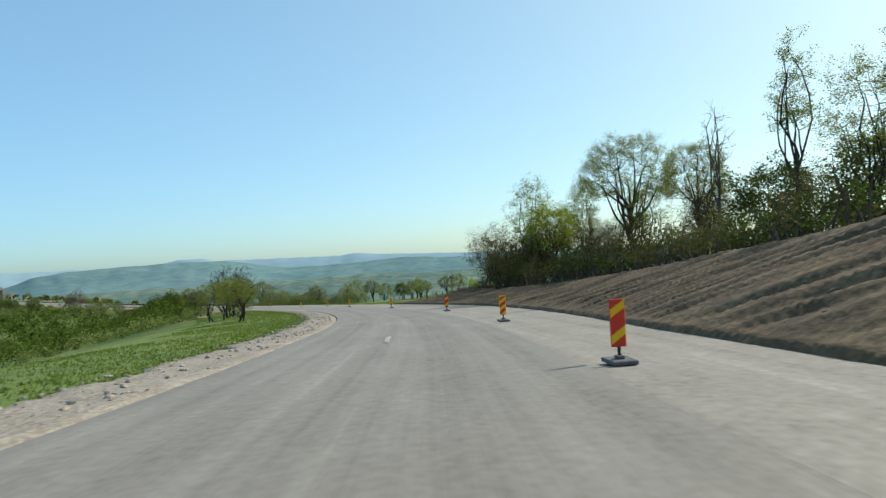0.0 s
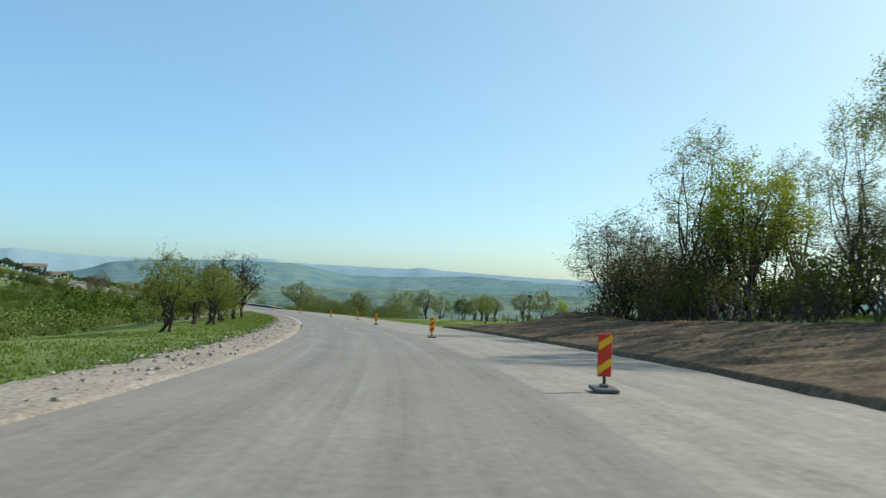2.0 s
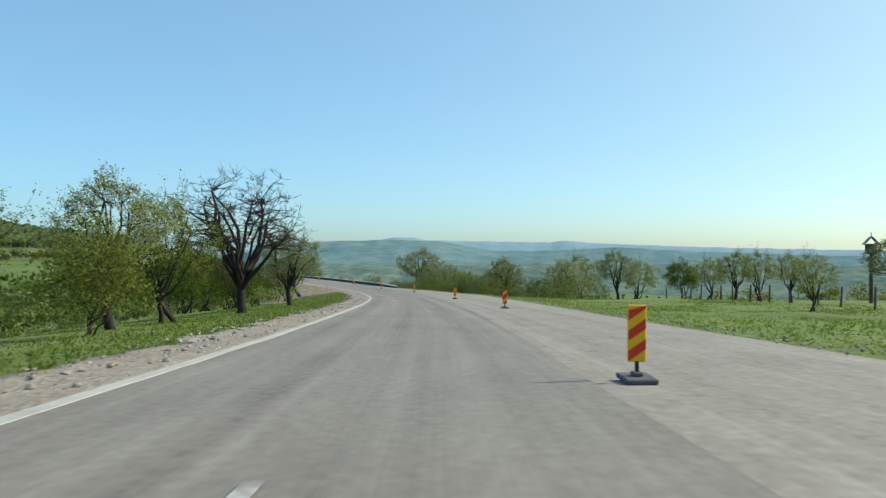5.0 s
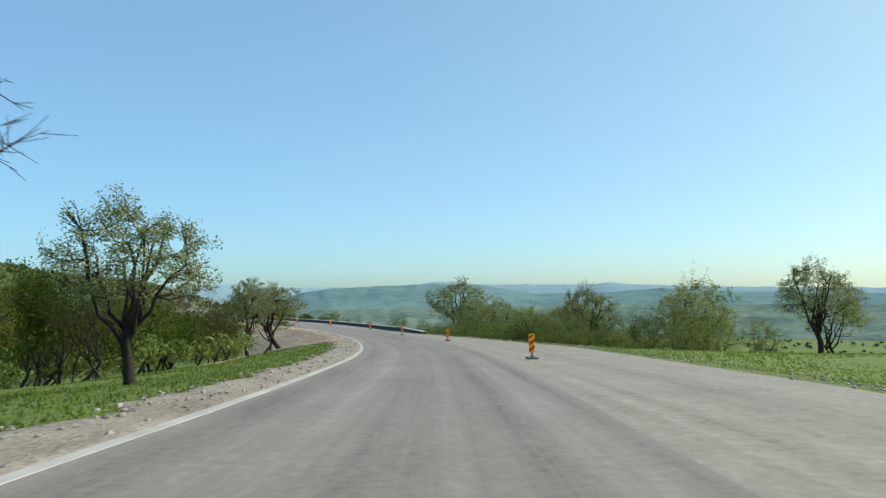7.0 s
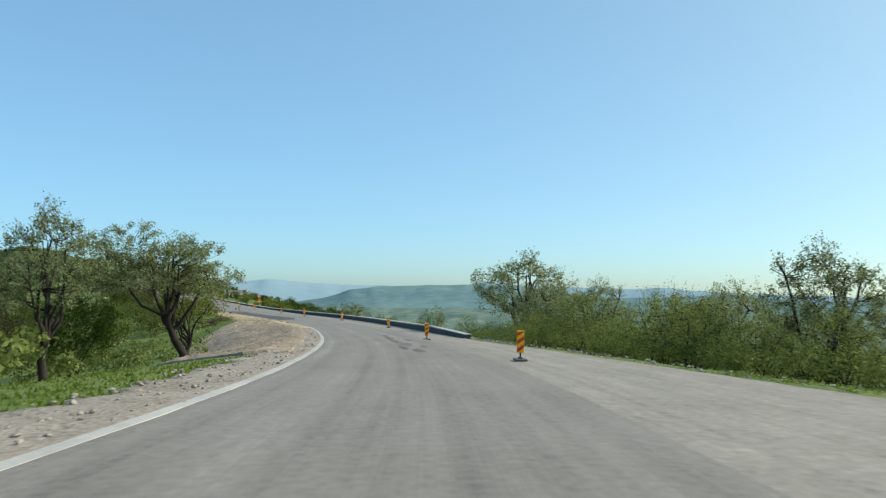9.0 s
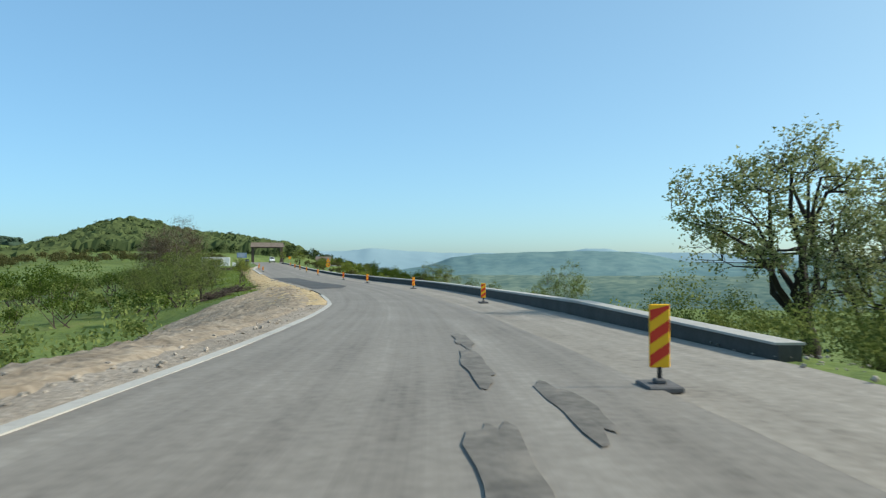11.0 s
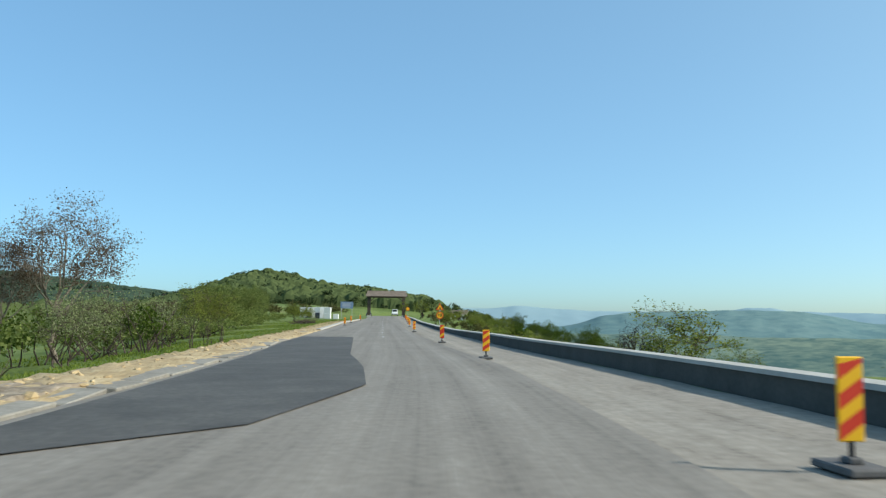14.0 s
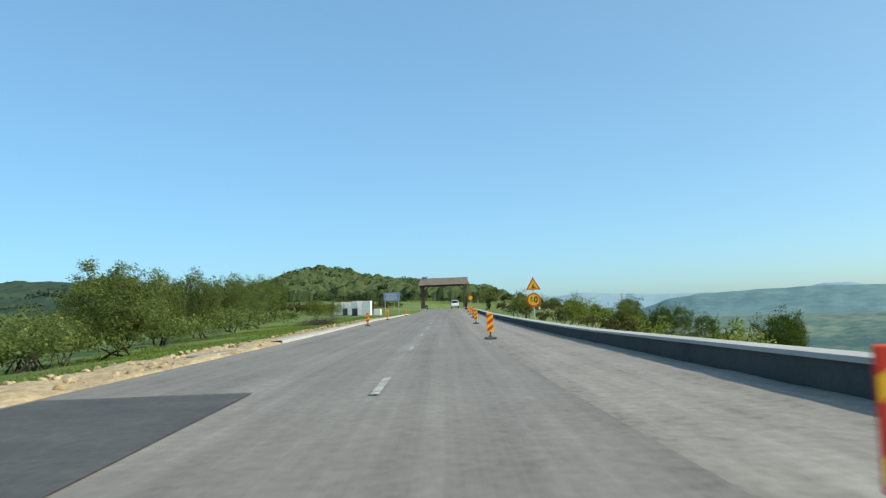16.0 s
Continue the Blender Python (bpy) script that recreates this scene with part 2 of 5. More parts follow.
def along(x, y):
    """For arrays of places: metres along the road, metres to its right side."""
    x, y = np.asarray(x, float).ravel(), np.asarray(y, float).ravel()
    s, d = np.empty(len(x)), np.empty(len(x))
    ax = AXIS[::4]
    for i in range(0, len(x), 4000):
        q = slice(i, i + 4000)
        k = np.argmin((x[q, None] - ax[None, :, 0]) ** 2 + (y[q, None] - ax[None, :, 1]) ** 2, axis=1) * 4
        vx, vy = x[q] - AXIS[k, 0], y[q] - AXIS[k, 1]
        s[q] = S_ALL[k] + vx * TAN[k, 0] + vy * TAN[k, 1]
        d[q] = vx * NOR[k, 0] + vy * NOR[k, 1]
    return s, d


def left_edge(s):
    return np.interp(s, [-80, 0, 60, 130, 180, 255, 285, 320, 400, 440, 640], [-4.2, -4.2, -4.0, -3.9, -3.6, -3.7, -5.2, -6.9, -7.2, -5.0, -4.6])


def right_edge(s):
    return np.interp(s, [-80, 20, 60, 130, 185, 225, 285, 310, 350, 400, 440, 640], [6.2, 6.2, 8.2, 7.6, 9.0, 5.6, 5.9, 5.3, 4.8, 4.6, 4.9, 4.6])


def lane_edge(s):
    """Where the old carriageway ends and the lane under work begins."""
    return np.interp(s, [-80, 0, 110, 200, 260, 300, 330, 360, 440, 640], [2.4, 2.4, 2.0, 2.8, 2.3, 2.4, 1.7, 1.3, 2.4, 3.0])


def bank(s):
    """Height of the cut bank beside the road."""
    return np.interp(s, [-80, 0, 22, 40, 62, 80, 92, 104], [3.6, 3.0, 2.3, 1.75, 1.2, 0.9, 0.9, 0.0])


def beside(s, d):
    """Height over the road's surface of the ground near it."""
    l, r = left_edge(s), right_edge(s)
    out_r, out_l = d - r, l - d
    b = bank(s)
    drop = np.interp(s, [0, 95, 120, 178, 195, 212, 240, 268, 300, 400, 450], [0, 0, 0.012, 0.03, 0.12, 0.26, 0.3, 0.35, 0.4, 0.2, 0.05])
    right = np.where(b > 0.01, b * np.clip(out_r / 5.8, 0, 1) ** 0.95 + 0.085 * np.clip(out_r - 7, 0, 20), 0) - drop * np.clip(out_r - 1, 0, 20) - 0.06
    fall = np.interp(s, [-80, 60, 120, 200, 225, 260, 290, 330, 400, 450], [0.09, 0.07, 0.07, 0.09, 0.22, 0.28, 0.14, 0.1, 0.05, 0.02])
    left = -0.06 - fall * np.clip(out_l - 2.2, 0, 20)
    inside = -0.06 - 0.24 * np.clip(np.minimum(-out_r, -out_l) / 1.5, 0, 1)
    return np.where(out_r > 0, right, np.where(out_l > 0, left, inside))


# ---- the land: knots of height, joined smoothly ----
KNOTS = [
    (-10, 60, -8), (15, 110, -12.5), (40, 150, -15.5), (-60, 110, -13), (60, 215, -18.5), (15, 220, -21), (82, 262, -15.5), (60, 330, -18), (-60, 250, -26), (-40, 400, -25),
    (60, 430, -12.5), (20, 520, -13), (60, 600, -6), (70, 690, -3), (112, 660, -6.5), (120, 740, -3), (40, 760, -3), (-40, 640, -16), (150, 110, -9.5), (190, 60, -12), (190, 170, -22), (180, 250, -32), (185, 330, -30), (150, 410, -17.5),
    (175, 450, -21), (150, 520, -13), (240, 420, -46), (300, 120, -48), (300, 280, -62), (320, 520, -62), (110, 10, 1), (90, -40, 5), (-60, -20, 0), (200, 620, -28),
]
for s_k in range(-60, 620, 34):
    for d_k in (-22, 22):
        s_a, d_a = along([on_road(s_k, d_k)[0]], [on_road(s_k, d_k)[1]])
        KNOTS.append(tuple(on_road(s_k, d_k, float(beside(s_k, d_k)))))
KN = np.array(KNOTS)


def plate(r2):
    return np.where(r2 > 0, r2 * np.log(np.maximum(r2, 1e-9)), 0)


n_k = len(KN)
A_K = np.zeros((n_k + 3, n_k + 3))
A_K[:n_k, :n_k] = plate(((KN[:, None, :2] - KN[None, :, :2]) ** 2).sum(2)) + np.eye(n_k) * 300
A_K[:n_k, n_k:] = np.c_[np.ones(n_k), KN[:, :2]]
A_K[n_k:, :n_k] = A_K[:n_k, n_k:].T
W_K = np.linalg.solve(A_K, np.r_[KN[:, 2], 0, 0, 0])


def step01(a, b, x):
    t = np.clip((x - a) / (b - a), 0, 1)
    return t * t * (3 - 2 * t)


def far_land(x, y):
    """The valley to the east and the wooded hill to the north."""
    back = 420 * step01(950, 1500, y)
    west = step01(430 - back, 150 - back, x)
    h = -135 + west * (121 - 30 * step01(1300, 2200, y) - 40 * step01(-100, -900, x) - 16 * step01(0, -160, x) * step01(1000, 700, y))
    h = h + 20 * np.exp(-(((x - 22) / 46) ** 2 + ((y - 890) / 110) ** 2)) + 11 * np.exp(-(((x - 30) / 130) ** 2 + ((y - 880) / 150) ** 2))
    h = h + 11 * np.exp(-(((x - 110) / 60) ** 2 + ((y - 830) / 90) ** 2))
    h = h + 66 * np.exp(-(((x + 470) / 290) ** 2 + ((y - 1300) / 240) ** 2))
    return h + (1.5 + 4 * (1 - west)) * np.sin(x / 190 + 1) * np.cos(y / 240) + 1.5 * np.sin(x / 70) * np.sin(y / 85 + 2)


def land(x, y):
    """Height of the ground at arrays of places."""
    shape = np.shape(x)
    x, y = np.asarray(x, float).ravel(), np.asarray(y, float).ravel()
    h = np.empty(len(x))
    for i in range(0, len(x), 4000):
        q = slice(i, i + 4000)
        r2 = (x[q, None] - KN[None, :, 0]) ** 2 + (y[q, None] - KN[None, :, 1]) ** 2
        h[q] = plate(r2) @ W_K[:n_k] + W_K[n_k] + W_K[n_k + 1] * x[q] + W_K[n_k + 2] * y[q]
    far = np.hypot((x - 105) / 260, (y - 270) / 420)
    w = step01(0.75, 1.35, far)
    h = np.clip(h, -90, 40) * (1 - w) + far_land(x, y) * w
    s, d = along(x, y)
    near = np.interp(s, S_ALL, AXIS[:, 2]) + beside(s, d)
    out = np.maximum(d - right_edge(s), left_edge(s) - d)
    out = out + np.maximum(0, np.maximum(s - S_ALL[-1], S_ALL[0] - s))
    w = step01(6, 17, out)
    return (near * (1 - w) + h * w).reshape(shape)


def land1(x, y):
    return float(land(np.array([x]), np.array([y]))[0])


def grade(lo, hi, step, reach, growth):
    """Even steps from lo to hi, then steps that grow outwards to the reach."""
    mid = list(np.arange(lo, hi + step, step))
    st, a, b = step, mid[0], mid[-1]
    while a > -reach or b < reach:
        st = min(st * growth, 160)
        a, b = a - st, b + st
        mid = ([a] if a > -reach else []) + mid + ([b] if b < reach else [])
    return np.array(mid)


def build_ground():
    xs, ys = grade(-20, 165, 1.6, 4600, 1.13), grade(-20, 440, 1.6, 4600, 1.13)
    gx, gy = np.meshgrid(xs, ys)
    z = land(gx, gy)
    out = np.abs(along(gx, gy)[1].reshape(z.shape))
    fuzz = np.array([bump_noise(a, b, 3.1) * 0.09 + bump_noise(a, b, 9, 4) * 0.22 for a, b in zip(gx.ravel(), gy.ravel())]).reshape(z.shape)
    z = z + fuzz * step01(9, 20, out)
    nx = len(xs)
    v = np.stack([gx.ravel(), gy.ravel(), z.ravel()], 1)
    i = np.arange(len(ys) - 1)[:, None] * nx + np.arange(nx - 1)[None, :]
    f = np.stack([i, i + 1, i + 1 + nx, i + nx], 2).reshape(-1, 4)
    me = bpy.data.meshes.new("ground")
    me.from_pydata(v.tolist(), [], f.tolist())
    me.materials.append(M_GRASS)
    me.shade_smooth()
    return tagged(new("ground", me), "green hillside meadow falling to a wide valley", "ground", kind="structure")


def strip(name, s0, s1, ds, inner, outer, lift, mat, wob=0.0, wob_size=2.0, columns=8, label="", category="", kind="structure", skirt=0.0, ragged=0.0, follow=True, ribs=0.0, slant=-1.4):
    """A sheet along the road between two edges, inner(s) and outer(s); lift in metres over the ground or the road's surface."""
    ss = np.arange(s0, s1 + ds * 0.5, ds)
    verts, faces, runs = [], [], []
    for s in ss:
        a, b = float(inner(s)), float(outer(s))
        if ragged:
            b += ragged * bump_noise(s, 0, 2.5, 7) + ragged * 0.6 * bump_noise(s, 0, 0.9, 3)
        for k in range(columns + 1):
            t = k / columns
            d = a + (b - a) * t
            h = (float(beside(s, d)) - (0.16 if k in (0, columns) else 0.0) - (0.3 if s in (ss[0], ss[-1]) else 0.0)) if follow else 0.0
            p = on_road(s, d, h + lift)
            p[2] += wob * (bump_noise(p[0], p[1], wob_size) + 0.5 * bump_noise(p[0], p[1], wob_size * 0.37, 5))
            if ribs and 0 < k:
                p[2] += ribs * min(1.0, abs(d - a) / 1.2, abs(b - d) / 2.0) * (bump_noise(s + slant * d, d * 0.12, 0.75, 8) + 0.7 * bump_noise(s + slant * 1.06 * d, d * 0.2, 0.38, 9))
            verts.append(p)
            runs.append((d, s))
        if skirt:
            lo = on_road(s, a, (float(beside(s, a)) if follow else 0) - skirt)
            hi = on_road(s, b, (float(beside(s, b)) if follow else 0) - skirt)
            verts.append(lo), verts.append(hi)
            runs += [(a, s), (b, s)]
    n = columns + 1 + (2 if skirt else 0)
    if follow:
        v = np.array(verts)
        s_v, d_v = np.array(runs)[:, 1], np.array(runs)[:, 0]
        verts = np.c_[v[:, :2], v[:, 2] + land(v[:, 0], v[:, 1]) - (np.interp(s_v, S_ALL, AXIS[:, 2]) + beside(s_v, d_v))]
    for i in range(len(ss) - 1):
        for k in range(columns):
            q = i * n + k
            faces.append((q, q + 1, q + 1 + n, q + n))
        if skirt:
            q = i * n
            faces.append((q + columns + 1, q, q + n, q + n + columns + 1))
            faces.append((q + columns, q + columns + 2, q + n + columns + 2, q + n + columns))
    me = mesh_of(name, verts, faces, mat, not skirt)
    bm = bmesh.new()
    bm.from_mesh(me)
    bmesh.ops.recalc_face_normals(bm, faces=bm.faces)
    if sum(f.normal.z for f in bm.faces) < 0:
        bmesh.ops.reverse_faces(bm, faces=bm.faces)
    bm.to_mesh(me)
    bm.free()
    uv = me.uv_layers.new(name="run")
    for lp in me.loops:
        uv.data[lp.index].uv = runs[lp.vertex_index]
    return tagged(new(name, me), label, category, kind=kind)

# ---- the large structure ----
build_ground()
strip("road", -60, 640, 1.0, left_edge, lane_edge, 0.0, M_ASPHALT, 0.012, 3.0, 10, "worn grey asphalt carriageway with tyre marks", "road", skirt=0.35, follow=False)
strip("work_lane", -60, 640, 1.0, lane_edge, right_edge, -0.045, M_MILLED, 0.02, 1.5, 8, "pale milled lane under repair, without asphalt", "road", skirt=0.35, follow=False)
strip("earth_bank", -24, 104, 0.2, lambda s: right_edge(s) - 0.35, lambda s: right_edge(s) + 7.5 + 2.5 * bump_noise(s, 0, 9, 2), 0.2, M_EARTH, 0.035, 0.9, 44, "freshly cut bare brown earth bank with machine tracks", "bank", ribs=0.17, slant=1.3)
strip("gravel_shoulder", -60, 276, 0.5, lambda s: left_edge(s) + 0.1, lambda s: left_edge(s) - 2.3, 0.045, M_GRAVEL, 0.05, 0.45, 9, "grey gravel shoulder with loose stones", "shoulder", ragged=0.8)
strip("gutter", 100, 270, 1.0, lambda s: left_edge(s) + 0.02, lambda s: left_edge(s) - 0.2, 0.01, M_CONCRETE, 0.0, 1.0, 2, "pale concrete edge strip", "kerb", skirt=0.2, follow=False)
strip("earth_slope", 208, 292, 0.3, lambda s: left_edge(s) - 0.9, lambda s: left_edge(s) - np.interp(s, [208, 220, 270, 292], [2.4, 12, 12, 3]), 0.09, M_SLOPE, 0.07, 1.0, 36, "pale ribbed earth slope below the road", "bank", ragged=0.6, ribs=0.22)
strip("earth_verge", 254, 440, 0.5, lambda s: left_edge(s) + 0.1, lambda s: left_edge(s) - np.interp(s, [254, 266, 280, 300, 340, 380, 440], [2.6, 4.8, 5.0, 3.9, 2.6, 1.5, 0.8]), 0.07, M_LOESS, 0.16, 0.8, 10, "pale yellow dug-up earth verge", "verge", ragged=1.0)
strip("asphalt_patch", 283, 331, 1.0, lambda s: left_edge(s) + 0.25, lambda s: np.interp(s, [283, 286, 292, 298, 306, 331], [-4.6, -2.2, -1.2, -1.6, -2.4, -3.2]), 0.022, M_PATCH, 0.0, 1.0, 4, "dark new asphalt patch", "road patch", follow=False)
strip("dirt_track", 190, 238, 0.6, lambda s: left_edge(s) - 9.0, lambda s: left_edge(s) - 11.2, 0.06, M_LOESS, 0.06, 0.7, 6, "pale dirt track below the road", "track", ragged=0.5)

# ---- distance: hills round the valley ----


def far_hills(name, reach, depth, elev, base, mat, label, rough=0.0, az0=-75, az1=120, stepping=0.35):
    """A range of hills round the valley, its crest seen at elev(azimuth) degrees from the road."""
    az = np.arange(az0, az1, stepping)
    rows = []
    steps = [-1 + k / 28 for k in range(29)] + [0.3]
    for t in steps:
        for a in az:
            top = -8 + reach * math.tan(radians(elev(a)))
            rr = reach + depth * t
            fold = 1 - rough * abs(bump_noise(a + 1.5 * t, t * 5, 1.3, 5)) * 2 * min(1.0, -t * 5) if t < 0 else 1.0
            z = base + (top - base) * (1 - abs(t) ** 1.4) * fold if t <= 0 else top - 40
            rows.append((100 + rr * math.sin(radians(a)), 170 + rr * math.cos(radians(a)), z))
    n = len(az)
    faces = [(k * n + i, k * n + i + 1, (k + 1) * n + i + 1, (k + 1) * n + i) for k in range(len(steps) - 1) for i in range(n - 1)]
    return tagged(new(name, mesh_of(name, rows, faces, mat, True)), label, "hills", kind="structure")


def crest_far(a):
    k = np.interp(a, [-75, -20, 0, 5, 8, 10, 12, 15, 20, 24, 25.3, 27, 28, 33, 37, 38.5, 40, 46, 52, 60, 90, 120],
                  [0.7, 0.5, 0.3, 0.45, 0.5, 0.72, 0.55, 0.38, 0.35, 0.42, 0.66, 0.66, 0.45, 0.35, 0.3, 0.42, 0.25, 0.0, -0.15, -0.3, -0.1, 0.2])
    return k + 0.05 * bump_noise(a, 0, 1.1, 3) + 0.025 * bump_noise(a, 0, 0.35, 6)


def crest_mid(a):
    k = np.interp(a, [-75, 0, 12, 14.2, 15.6, 18.0, 22, 26, 29, 33, 38, 42, 47, 60, 80, 120],
                  [-0.6, -0.9, -0.9, -0.5, 0.0, 0.3, 0.44, 0.5, 0.4, -0.35, -0.3, -0.05, -0.35, -0.7, -0.6, -0.6])
    return k + 0.06 * bump_noise(a, 0, 1.3, 13) + 0.02 * bump_noise(a, 0, 0.4, 16)


def crest_near(a):
    return -1.25 + 0.25 * bump_noise(a, 0, 6, 21) + 0.08 * bump_noise(a, 0, 1.2, 22)


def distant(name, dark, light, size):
    """Far country: fields of uneven colour between darker woods, the haze of distance mixed into both colours."""
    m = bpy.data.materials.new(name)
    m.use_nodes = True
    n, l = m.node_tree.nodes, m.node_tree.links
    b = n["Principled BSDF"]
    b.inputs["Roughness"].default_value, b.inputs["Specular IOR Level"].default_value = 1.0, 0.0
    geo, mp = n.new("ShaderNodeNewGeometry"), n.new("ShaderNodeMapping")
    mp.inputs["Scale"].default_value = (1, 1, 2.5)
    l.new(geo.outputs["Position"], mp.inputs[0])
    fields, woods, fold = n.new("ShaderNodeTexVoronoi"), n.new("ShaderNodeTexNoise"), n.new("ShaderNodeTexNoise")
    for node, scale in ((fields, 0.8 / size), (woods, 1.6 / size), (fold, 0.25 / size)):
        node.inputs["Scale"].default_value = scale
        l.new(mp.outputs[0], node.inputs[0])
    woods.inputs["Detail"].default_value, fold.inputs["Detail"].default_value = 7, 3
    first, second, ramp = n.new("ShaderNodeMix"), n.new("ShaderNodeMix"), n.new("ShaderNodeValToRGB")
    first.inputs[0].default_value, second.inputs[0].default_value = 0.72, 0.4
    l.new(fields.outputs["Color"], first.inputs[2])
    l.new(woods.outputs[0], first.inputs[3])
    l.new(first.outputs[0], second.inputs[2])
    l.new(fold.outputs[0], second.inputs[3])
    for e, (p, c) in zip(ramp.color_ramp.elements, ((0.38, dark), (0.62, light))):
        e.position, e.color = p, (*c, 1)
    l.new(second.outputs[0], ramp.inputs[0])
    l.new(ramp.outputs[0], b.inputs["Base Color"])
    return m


# no haze in the air: each range carries its own in the base colour
far_hills("far_hills", 4450, 350, crest_far, -130, distant("blue_haze_tint", (0.250, 0.362, 0.405), (0.272, 0.384, 0.424), 300), "hills on the horizon, coloured blue by painted haze", 0.03)
far_hills("middle_hills", 3500, 700, crest_mid, -135, distant("haze_tinted_woods", (0.116, 0.200, 0.210), (0.172, 0.262, 0.252), 60), "wooded hills across the valley, blue-green haze in their colour", 0.035)
far_hills("low_hills", 2500, 500, crest_near, -137, distant("haze_tinted_fields", (0.078, 0.134, 0.124), (0.186, 0.240, 0.182), 45), "low green hills on the valley floor, haze mixed into their colour", 0.03)

# ---- kerbs on the meadow side ----
strip("kerb", 352, 432, 1.0, lambda s: left_edge(s) - 0.55, lambda s: left_edge(s) - 0.05, 0.13, M_CONCRETE, 0.01, 1.0, 2, "pale concrete kerb beside the meadow", "kerb", skirt=0.4, follow=False)

# ---- repairs and tyre marks on the carriageway ----
M_TAR = mottled("tar_repair", [(0.38, (0.100, 0.090, 0.075)), (0.62, (0.210, 0.188, 0.157))], 1.5, 9.0, 0.75, 0.2, 0.006)


def tar_blotch(s0, d0, length, width, seed):
    """An uneven patch of tar pressed into the carriageway."""
    rnd, verts, faces = random.Random(seed), [tuple(on_road(s0, d0, 0.019))], []
    for k in range(22):
        a = 2 * math.pi * k / 22
        r = 0.5 * (0.75 + 0.5 * noise.noise(Vector((math.cos(a) * 1.6, math.sin(a) * 1.6, seed * 1.7))) + rnd.uniform(-0.06, 0.06))
        verts.append(tuple(on_road(s0 + math.sin(a) * r * length, d0 + math.cos(a) * r * width, 0.014)))
        faces.append((0, 1 + k, 1 + (k + 1) % 22))
    return tagged(new("tar_repair", mesh_of("tar_repair", verts, faces, M_TAR)), "dark uneven tar repair pressed into the road", "road patch", kind="structure")


for k, (s_t, d_t, ln_t, w_t) in enumerate(((210.5, 0.7, 2.4, 0.9), (213.4, 0.2, 3.2, 0.7), (214.5, 1.2, 2.2, 0.8), (217.5, 0.6, 3.4, 1.2), (221.5, 0.4, 4.0, 0.8), (224, 1.3, 3.0, 0.7), (228, 0.6, 4.5, 0.8), (233, 0.7, 3.5, 0.6))):
    tar_blotch(s_t, d_t, ln_t * 1.4, w_t * 0.75, k)

# ---- trees ----
M_DARKBARK = mottled("dark_bark", [(0.3, (0.016, 0.013, 0.011)), (0.7, (0.045, 0.037, 0.03))], 2.0, 14.0, 0.95, 0.6, 0.02)


def tube(verts, faces, pts, radii, sides):
    """Adds a tapered bent tube through the points."""
    base = len(verts)
    up = Vector((0, 0, 1))
    for i, p in enumerate(pts):
        t = (pts[min(i + 1, len(pts) - 1)] - pts[max(i - 1, 0)]).normalized()
        a = t.cross(up if abs(t.z) < 0.9 else Vector((1, 0, 0))).normalized()
        b = t.cross(a)
        for k in range(sides):
            w = 2 * math.pi * k / sides
            verts.append(p + (a * math.cos(w) + b * math.sin(w)) * radii[i])
    for i in range(len(pts) - 1):
        for k in range(sides):
            q, r = base + i * sides + k, base + i * sides + (k + 1) % sides
            faces.append((q, r, r + sides, q + sides))


def bent(a, b, rnd, sag, n, crook=1.0):
    """Points of a crooked branch from a to b that first runs out and then bends upwards."""
    out = []
    d = (b - a).length
    jit = Vector((rnd.uniform(-1, 1), rnd.uniform(-1, 1), rnd.uniform(-1, 1))) * d * 0.09 * crook
    for i in range(n + 1):
        t = i / n
        p = a.lerp(b, t) + jit * math.sin(t * math.pi) + Vector((0, 0, -sag * d * math.sin(t * math.pi)))
        if 0 < i < n:
            p += Vector((rnd.uniform(-1, 1), rnd.uniform(-1, 1), rnd.uniform(-1, 1))) * d * 0.035 * crook
        out.append(p)
    return out


def leaf_quads(centres, spread, size, each, rng, droop=0.0):
    """Small tilted leaves round the centres, as arrays of corners and faces."""
    c = np.repeat(np.asarray(centres, float), each, axis=0)
    c = c + np.clip(rng.normal(0, 0.75, c.shape), -1.2, 1.2) * spread
    c[:, 2] -= droop * rng.random(len(c))
    a = rng.normal(0, 1, c.shape)
    a /= np.linalg.norm(a, axis=1)[:, None]
    b = np.cross(a, rng.normal(0, 1, c.shape))
    b /= np.linalg.norm(b, axis=1)[:, None]
    k = size * rng.uniform(0.6, 1.3, (len(c), 1))
    k = k * 0.95
    v = np.stack([c - a * k, c + a * k * 0.45 - b * k * 0.6, c + a * k * 0.45 + b * k * 0.6], 1).reshape(-1, 3)
    f = np.arange(len(v)).reshape(-1, 3)
    return v, f


